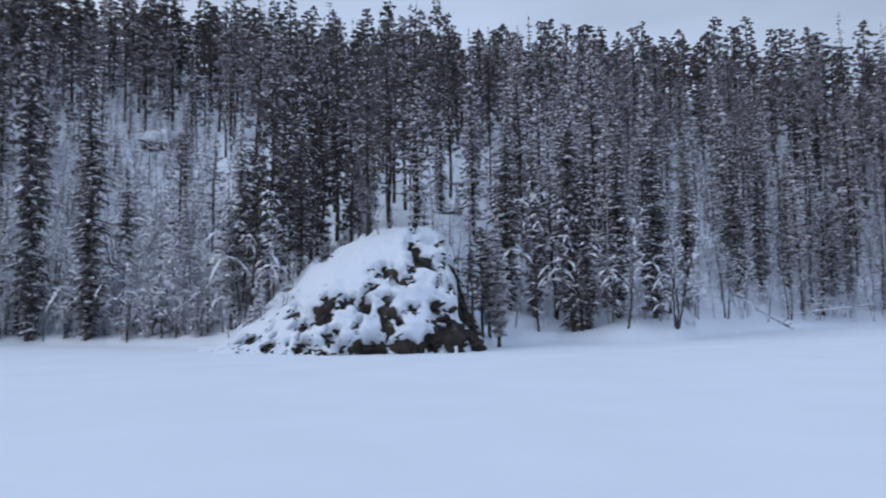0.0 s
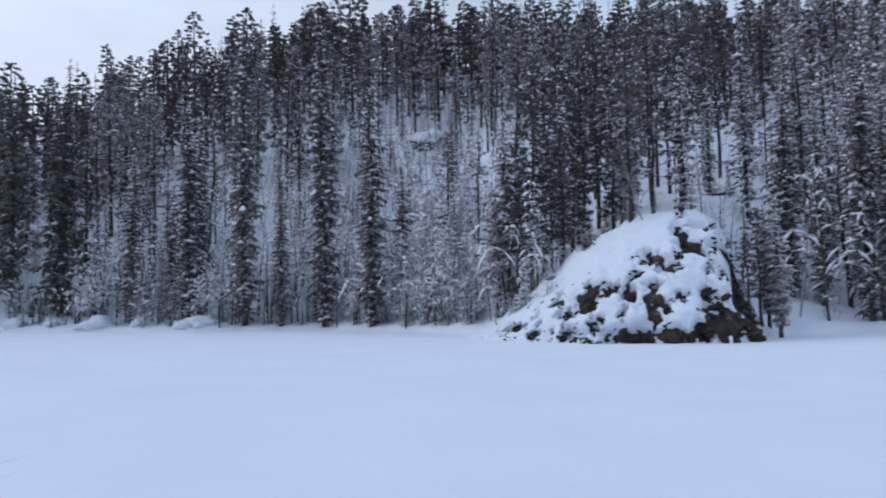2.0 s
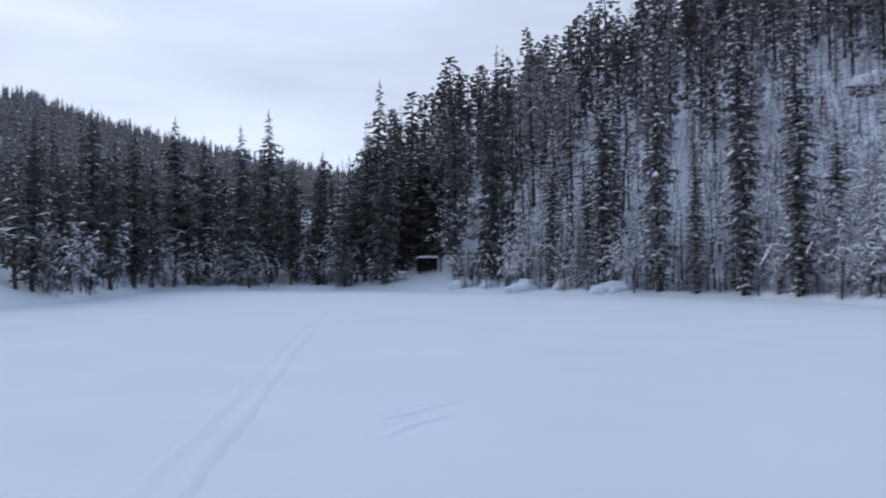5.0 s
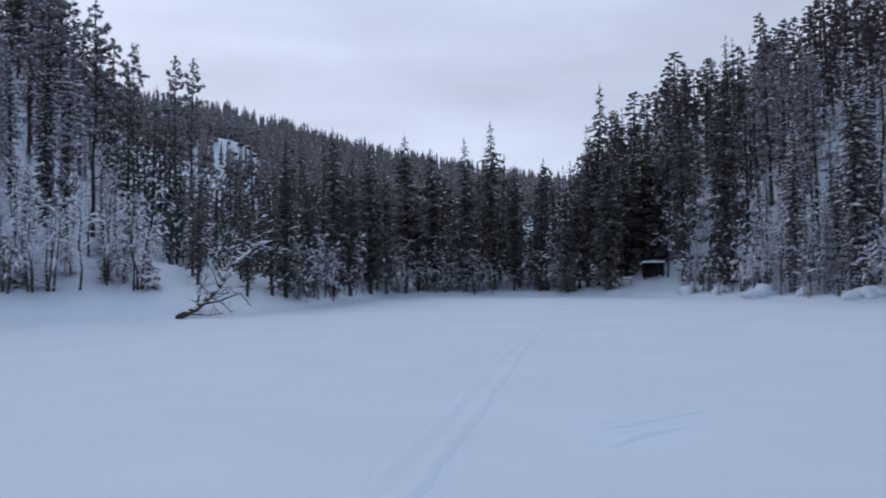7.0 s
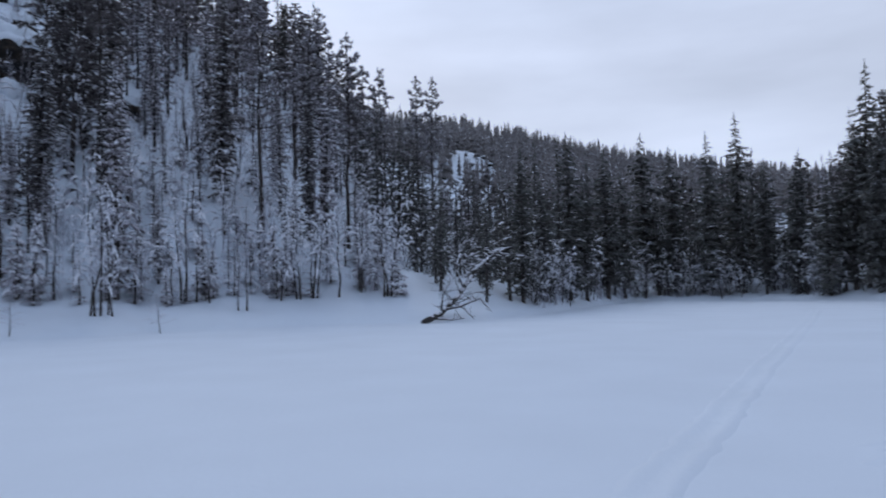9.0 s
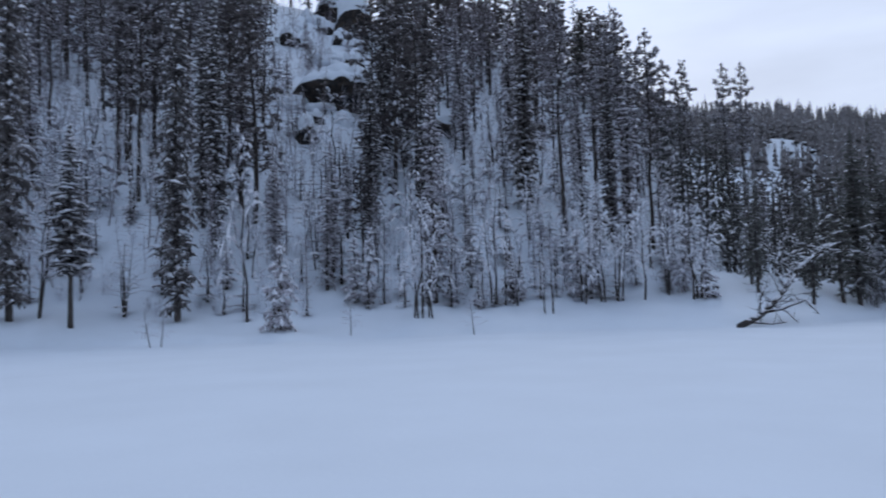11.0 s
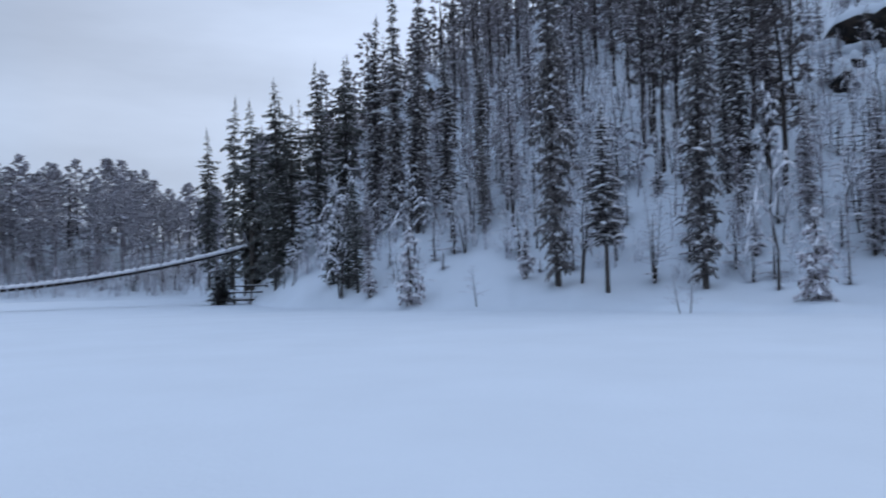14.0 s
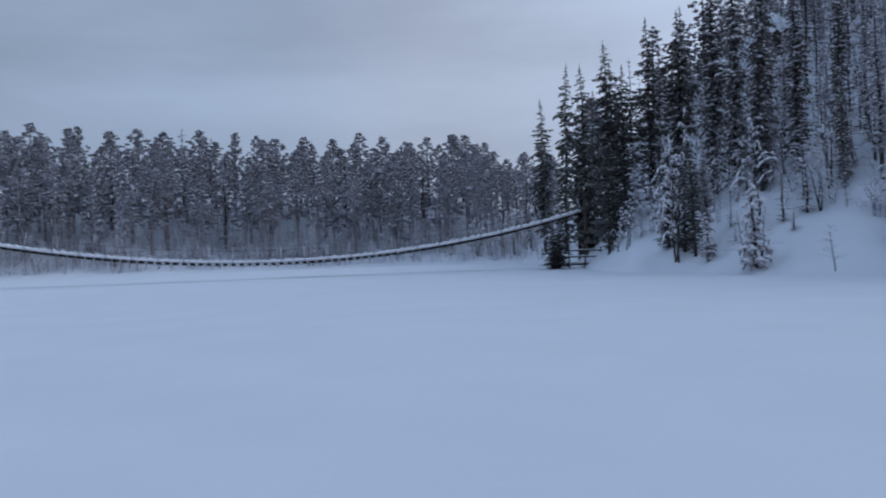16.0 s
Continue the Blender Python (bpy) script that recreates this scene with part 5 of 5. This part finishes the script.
    for k in range(900):
        az = rnd.uniform(34, 86) if k < 500 else rnd.uniform(58, 88)
        inland = 2.5 + 60 * rnd.random() ** 1.5
        if 50.5 < az < 54.5 or (79 < az < 90 and inland < 16):
            continue
        h = rnd.uniform(1.0, 2.6)
        thicket.append((rnd.choice(BUSH), spot(az, shore_d(az) + inland, -0.1), h, h ** 0.6, rnd.uniform(0, 6.28)))
    woods("leafless_thicket", "grey-brown leafless alders and birches with thin snow", thicket, [M_BARK, M_TWIG, M_LOAD])
    woods("undergrowth", "frosted bushes and saplings under deep snow", brush, [M_FROST, M_FROST, M_LOAD])


plant_woods()


# ------------------------------------------------------------------ hanging bridge
def make_bridge():
    a0, dist, sag, low, mid = radians(186), 68.0, 0.0045, 1.42, -1.5
    ahead = Vector((-math.sin(a0), math.cos(a0), 0))
    side = Vector((-math.cos(a0), -math.sin(a0), 0))

    def at(s, across=0.0, up=0.0):
        return ahead * (dist + across) + side * s + Vector((0, 0, low + sag * (s - mid) ** 2 + up))

    s0, s1 = -31.0, 28.0
    bridge = tagged(new("suspension_bridge"), "narrow wooden suspension bridge with snow on its deck", "bridge")
    step = Matrix((side, ahead, Vector((0, 0, 1)))).transposed()
    pitch = 0.68
    n = int((s1 - s0) / pitch)
    beam = Soup()
    box(beam, (0, 0, 0), (0.28, 1.6, 0.16), 0, None, 0.04)
    beam_me = beam.mesh("cross_beam", [M_DARKWOOD])
    post = Soup()
    tube(post, [(0, 0, 0), (0, 0, 1.5)], [0.045, 0.04], 6)
    post_me = post.mesh("rail_post", [M_FROST])
    for k in range(n + 1):
        s = s0 + k * pitch
        ob = new("cross_beam", beam_me)
        ob.parent = bridge
        tilt = math.atan(2 * sag * (s - mid))
        ob.matrix_basis = Matrix.Translation(at(s, 0, -0.114)) @ step.to_4x4() @ Matrix.Rotation(-tilt, 4, "Y")
        for across in (-0.68, 0.68):
            if k % 3 == 0:
                h = new("rail_post", post_me)
                h.parent = bridge
                h.matrix_basis = Matrix.Translation(at(s, across, -0.1)) @ step.to_4x4() @ Matrix.Rotation(-tilt, 4, "Y")
    ss = s0 + pitch * 0.5 * np.arange(2 * n + 1)
    for across in (-0.42, 0.0, 0.42):
        plank = Soup()
        for a, b in zip(ss[:-1], ss[1:]):
            vs = [at(s, across + w, z) for s in (a, b) for w, z in ((-0.19, -0.03), (0.19, -0.03), (0.19, 0.0), (-0.19, 0.0))]
            plank.add(vs, [(0, 1, 5, 4), (1, 2, 6, 5), (2, 3, 7, 6), (3, 0, 4, 7)])
        part("deck_plank", plank, M_WOOD, bridge)
    snow = Soup()
    rnd = random.Random(3)
    prof = [[(-0.64, -0.004)] + [(w, b + 0.07 * rnd.random() + 0.11 * (i % 2 == 0)) for w, b in ((-0.58, 0.12), (-0.2, 0.17), (0.3, 0.17), (0.58, 0.14))] + [(0.64, -0.004)] for i in range(len(ss))]
    vs = [at(s, w, z + 0.004) for s, pr in zip(ss, prof) for w, z in pr]
    snow.add(vs, [(i * 6 + j, i * 6 + (j + 1) % 6, (i + 1) * 6 + (j + 1) % 6, (i + 1) * 6 + j) for i in range(len(ss) - 1) for j in range(6)])
    snow.add(vs[:6], [(0, 1, 2, 3, 4, 5)])
    part("snow_cover", snow, M_LOAD, bridge, "thick snow along the deck", True)
    for across in (-0.68, 0.68):
        for up, r in ((-0.22, 0.014), (1.05, 0.018), (0.55, 0.01)):
            c = Soup()
            tube(c, [at(s, across, up) for s in ss[::2]], [r] * len(ss[::2]), 5)
            part("cable", c, M_STEEL, bridge)
    # end trestles standing on the banks
    for s in (s0 - 0.4, s1 + 0.4):
        for across in (-0.75, 0.75):
            p = at(s, across)
            az, d = math.degrees(math.atan2(-p.x, p.y)), math.hypot(p.x, p.y)
            c = Soup()
            foot = Vector((p.x, p.y, ground_z(az, d) - 0.3))
            tube(c, [foot, p + Vector((0, 0, 1.5))], [0.21, 0.16], 8)
            part("end_post", c, M_WOOD, bridge)
        c = Soup()
        box(c, at(s, 0, 1.35), (0.18, 1.9, 0.18), 0, step, 0.02)
        part("lintel", c, M_DARKWOOD, bridge)


make_bridge()


def make_landing():
    """Stairs and railing at the foot of the bridge."""
    root = tagged(new("wooden_landing"), "weathered wooden steps and railing below the bridge end", "stairs")
    base = spot(161.0, 68.0)
    a0 = radians(161.0)
    x, y = Vector((-math.cos(a0), -math.sin(a0), 0)), Vector((-math.sin(a0), math.cos(a0), 0))
    z0 = base.z
    m = Matrix((x, y, Vector((0, 0, 1)))).transposed()

    def pt(u, v, w):
        return Vector((base.x, base.y, z0)) + x * u + y * v + Vector((0, 0, w))

    c = Soup()
    box(c, pt(0.0, 0.6, 0.08), (2.7, 1.3, 0.14), 0, m, 0.02)
    deck = part("platform", c, M_DARKWOOD, root)
    c = Soup()
    box(c, pt(0.0, 0.65, 0.21), (2.6, 1.15, 0.13), 0, m, 0.05)
    part("snow_cover", c, M_LOAD, deck)
    for u, tall in ((-2.0, 2.1), (-1.25, 1.6), (0.1, 1.25), (1.5, 1.9)):
        c = Soup()
        tube(c, [pt(u, 0, -0.5), pt(u, 0, tall)], [0.08, 0.07], 7)
        part("post", c, M_WOOD, root)
    for w, u in ((0.75, 0.55), (1.3, 0.05)):
        c = Soup()
        box(c, pt(u, -0.12, w), (2.9, 0.06, 0.12), 0, m, 0.01)
        rail = part("rail", c, M_DARKWOOD, root)
        c = Soup()
        box(c, pt(u, -0.12, w + 0.085), (2.8, 0.09, 0.05), 0, m, 0.02)
        part("snow_cover", c, M_LOAD, rail)
    # steps climbing from the platform towards the bank
    for k in range(8):
        c = Soup()
        box(c, pt(-1.0 - k * 0.30, 1.6, 0.2 + k * 0.24), (0.34, 1.2, 0.06), 0, m, 0.01)
        tread = part("tread", c, M_WOOD, root)
        c = Soup()
        box(c, pt(-1.0 - k * 0.30, 1.6, 0.29 + k * 0.24), (0.32, 1.15, 0.12), 0, m, 0.05)
        part("snow_cover", c, M_LOAD, tread)
    for v in (0.98, 2.22):
        c = Soup()
        tube(c, [pt(-0.7, v, -0.2), pt(-3.4, v, 1.96)], [0.09, 0.09], 6)
        part("stringer", c, M_DARKWOOD, root)


make_landing()


# ------------------------------------------------------------------ shelter on the far bank
def make_shelter():
    az, d = 51.7, 77.0
    base = spot(az, d)
    root = tagged(new("lean_to_shelter"), "dark wooden lean-to with snow on its slanting roof", "shelter")
    root.matrix_basis = Matrix.Translation(base) @ Matrix.Rotation(radians(az + 8), 4, "Z") @ Matrix.Scale(0.78, 4)
    c = Soup()
    for k in range(7):
        box(c, (0, 0.95, 0.15 + k * 0.2), (2.3, 0.14, 0.19), 0, None, 0.03)
    part("back_wall", c, M_DARKWOOD, root)
    for sx in (-1.15, 1.15):
        c = Soup()
        for k in range(7):
            box(c, (sx, 0.1, 0.15 + k * 0.2), (0.14, 1.6, 0.19), 0, None, 0.03)
        part("side_wall", c, M_DARKWOOD, root)
        c = Soup()
        tube(c, [(sx, -0.8, -0.3), (sx, -0.8, 1.75)], [0.07, 0.07], 7)
        part("post", c, M_DARKWOOD, root)
    tilt = Matrix.Rotation(radians(-7), 3, "X")
    c = Soup()
    box(c, (0, 0, 1.66), (2.7, 2.4, 0.08), 0, tilt, 0.01)
    roof = part("roof", c, M_DARKWOOD, root)
    c = Soup()
    box(c, (0, -0.03, 1.80), (2.78, 2.5, 0.24), 0, tilt, 0.09)
    part("snow_cover", c, M_LOAD, roof, "thick snow on the roof")
    # a snowy table beside it
    t = tagged(new("log_table"), "low wooden table under a cushion of snow", "table")
    at = spot(53.6, 75.6)
    t.matrix_basis = Matrix.Translation(at) @ Matrix.Rotation(radians(az), 4, "Z")
    c = Soup()
    box(c, (0, 0, 0.7), (1.0, 0.6, 0.06), 0, None, 0.02)
    top = part("tabletop", c, M_WOOD, t)
    c = Soup()
    box(c, (0, 0, 0.84), (0.98, 0.58, 0.2), 0, None, 0.1)
    part("snow_cover", c, M_LOAD, top)
    for sx in (-0.4, 0.4):
        for sy in (-0.2, 0.2):
            c = Soup()
            tube(c, [(sx, sy, -0.2), (sx, sy, 0.67)], [0.04, 0.04], 6)
            part("leg", c, M_WOOD, t)


make_shelter()


# ------------------------------------------------------------------ fallen trees
def make_fallen(name, label, pts, radii, seed, twigs, reach):
    rnd = random.Random(seed)
    root = tagged(new(name), label, "fallen tree")
    pts = [Vector(p) for p in pts]
    c = Soup()
    tube(c, pts, radii, 7)
    part("trunk", c, M_FROST if name == "fallen_log" else M_BARK, root, "", True)
    tw, sn = Soup(), Soup()
    for k in range(twigs):
        t = rnd.uniform(0.25, 1.0) * (len(pts) - 1)
        i = min(len(pts) - 2, int(t))
        p = pts[i].lerp(pts[i + 1], t - i)
        q = p + Vector((rnd.uniform(-1, 1), rnd.uniform(-1, 1), rnd.uniform(-0.1, 1.0))) * reach * rnd.uniform(0.4, 1)
        mid = p.lerp(q, 0.5) + Vector((rnd.uniform(-0.1, 0.1), rnd.uniform(-0.1, 0.1), -0.05))
        tube(tw, [p, mid, q], [0.03, 0.018, 0.006], 4, cap=False)
        for g in range(4):
            b = mid.lerp(q, rnd.random())
            e = b + Vector((rnd.uniform(-1, 1), rnd.uniform(-1, 1), rnd.uniform(-0.3, 0.5))) * reach * 0.4
            tube(tw, [b, e], [0.012, 0.004], 3, cap=False)
            if rnd.random() < 0.6:
                lump(sn, b.lerp(e, 0.5), e - b, (e - b).length, 0.05, 0.04, rnd)
        lump(sn, p.lerp(mid, 0.6) + Vector((0, 0, 0.02)), mid - p, reach * 0.4, 0.07, 0.05, rnd)
    for a, b in zip(pts[:-1], pts[1:]):
        ln = (b - a).length
        for k in range(max(2, int(ln / 0.4))):
            if rnd.random() < 0.95:
                lump(sn, a.lerp(b, rnd.random()) + Vector((0, 0, radii[0] * 0.6)), b - a, 0.6, radii[0] * 2.4, 0.12, rnd)
    tagged(part("crown", tw, M_BARK, root), kind="stuff")
    tagged(part("snow_load", sn, M_LOAD, root, "", True), kind="stuff")


make_fallen("fallen_tree", "dark fallen tree leaning out over the ice", [spot(86.7, 37.2, 0.05), spot(85.4, 38.6, 0.35), spot(84.0, 40.0, 1.0), spot(82.6, 41, 2.3), spot(80.9, 41.6, 3.7)], [0.16, 0.13, 0.10, 0.06, 0.02], 4, 34, 1.9)
def add_boughs():
    """Thick bare boughs that fan out from the fallen tree by the ice."""
    tree = [o for o in bpy.data.objects if o.name == "fallen_tree"][0]
    rnd = random.Random(14)
    for pts, r0 in (([spot(85.0, 38.8, 0.5), spot(84.0, 38.6, 0.75), spot(82.4, 38.8, 1.15), spot(81.6, 39.0, 0.5)], 0.07), ([spot(85.4, 38.6, 0.4), spot(85.2, 38.9, 1.2), spot(84.5, 39.2, 2.2)], 0.06),
                    ([spot(84.6, 39.3, 0.75), spot(83.6, 38.9, 0.6), spot(82.9, 38.8, 0.1)], 0.05), ([spot(85.9, 38.0, 0.2), spot(84.6, 37.6, 0.12), spot(83.6, 37.5, 0.2)], 0.05), ([spot(83.6, 40.2, 1.3), spot(84.2, 40.4, 2.4), spot(83.9, 40.7, 3.1)], 0.05)):
        c, sn = Soup(), Soup()
        pts = [Vector(p) for p in pts]
        tube(c, pts, [r0 * (1 - 0.8 * i / (len(pts) - 1)) for i in range(len(pts))], 6)
        for a, b in zip(pts, pts[1:]):
            for g in range(4):
                p = a.lerp(b, rnd.random())
                q = p + Vector((rnd.uniform(-0.7, 0.7), rnd.uniform(-0.5, 0.5), rnd.uniform(-0.1, 0.7)))
                tube(c, [p, q], [0.018, 0.005], 3, cap=False)
            for g in range(3):
                lump(sn, a.lerp(b, rnd.random()) + Vector((0, 0, r0 * 0.6)), b - a, (b - a).length * 0.5, r0 * 1.8, 0.06, rnd)
        bough = part("bough", c, M_BARK, tree, "", True)
        part("snow_load", sn, M_LOAD, bough, "", True)


add_boughs()
make_fallen("fallen_log", "fallen birch trunk with a ridge of snow", [spot(-20.6, 50, 2.3), spot(-22.5, 49.5, 1.6), spot(-25, 52, 0.2)], [0.04, 0.06, 0.08], 6, 8, 1.2)
make_fallen("fallen_log", "fallen birch trunk with a ridge of snow", [spot(-24.4, 58.5, 0.3), spot(-27, 62, 0.9), spot(-30, 66, 1.6)], [0.08, 0.06, 0.04], 7, 8, 1.2)


make_fallen("broken_stump", "dark broken stump with snow heaped on its arms", [spot(48.3, 70, -0.3), spot(48.3, 70, 0.7), spot(48.0, 70.1, 1.5)], [0.26, 0.22, 0.14], 21, 7, 0.8)
make_fallen("broken_stump", "dark broken stump with snow heaped on its arms", [spot(45.6, 64, -0.3), spot(45.6, 64, 0.5), spot(45.3, 64, 1.1)], [0.2, 0.17, 0.1], 22, 7, 0.9)
make_fallen("dead_snag", "broken dead trunk plastered with snow", [spot(16, 76, -0.3), spot(16, 76, 2.5), spot(16.2, 76, 4.4), spot(15.9, 76, 5.7)], [0.12, 0.11, 0.09, 0.05], 12, 9, 0.9)


# ------------------------------------------------------------------ ski tracks on the ice
def make_track(name, label, rows, half, tall=1.0):
    pts = [Vector((-d * math.sin(radians(a)), d * math.cos(radians(a)), 0)) for a, d in rows]
    fine = []
    for a, b in zip(pts[:-1], pts[1:]):
        n = max(2, int((b - a).length / 0.35))
        fine += [a.lerp(b, i / n) for i in range(n)]
    fine.append(pts[-1])
    rnd = random.Random(len(fine))
    prof = ((-1.0, -0.03), (-0.7, 0.035), (-0.45, 0.045), (-0.25, 0.012), (0.25, 0.012), (0.45, 0.04), (0.7, 0.03), (1.0, -0.03))
    vs, fs = [], []
    for i, p in enumerate(fine):
        t = (fine[min(i + 1, len(fine) - 1)] - fine[max(i - 1, 0)]).normalized()
        s = Vector((-t.y, t.x, 0))
        wob = rnd.uniform(-0.04, 0.04)
        rise = min(1.0, i / 3, (len(fine) - 1 - i) / 9)
        vs += [tuple(p + s * (half * u + wob) + Vector((0, 0, -0.03 + (h * tall + 0.03) * rise + rnd.uniform(-0.01, 0.01)))) for u, h in prof]
    k = len(prof)
    fs = [(i * k + j, (i + 1) * k + j, (i + 1) * k + j + 1, i * k + j + 1) for i in range(len(fine) - 1) for j in range(k - 1)]
    c = Soup()
    c.add(vs, fs)
    me = c.mesh(name, [M_SNOW], True)
    if me.polygons[0].normal.z < 0:
        me.flip_normals()
    tagged(new(name, me), label, "track", kind="structure")


make_track("ski_track", "shallow ski track pressed into the smooth snow", ((78, 4.3), (71.9, 5.65), (68.5, 7.2), (64.7, 10.7), (62.6, 15.2), (60.5, 23.5), (59.3, 36), (58.8, 52)), 0.3, 0.6)
make_track("ski_track", "shallow ski track pressed into the smooth snow", ((57.0, 8.2), (56.2, 8.4), (51.0, 9.3), (46.4, 10.5), (42, 11.7)), 0.24, 0.72)
make_track("ski_track", "shallow ski track pressed into the smooth snow", ((56.6, 7.5), (55.8, 7.6), (51.2, 8.55), (46.2, 9.75), (42.5, 10.7)), 0.24, 0.72)
make_track("snow_ridge", "low drifted ridge across the frozen river", ((163, 92), (166.8, 80), (175, 74), (183.9, 68), (193, 61), (202.3, 56), (210, 53)), 0.9)
make_track("snow_ridge", "low drifted ridge across the frozen river", ((6, 22), (-0.6, 23.5), (-7, 26), (-13.2, 28.6), (-20, 33), (-28, 41), (-36, 52)), 0.7)
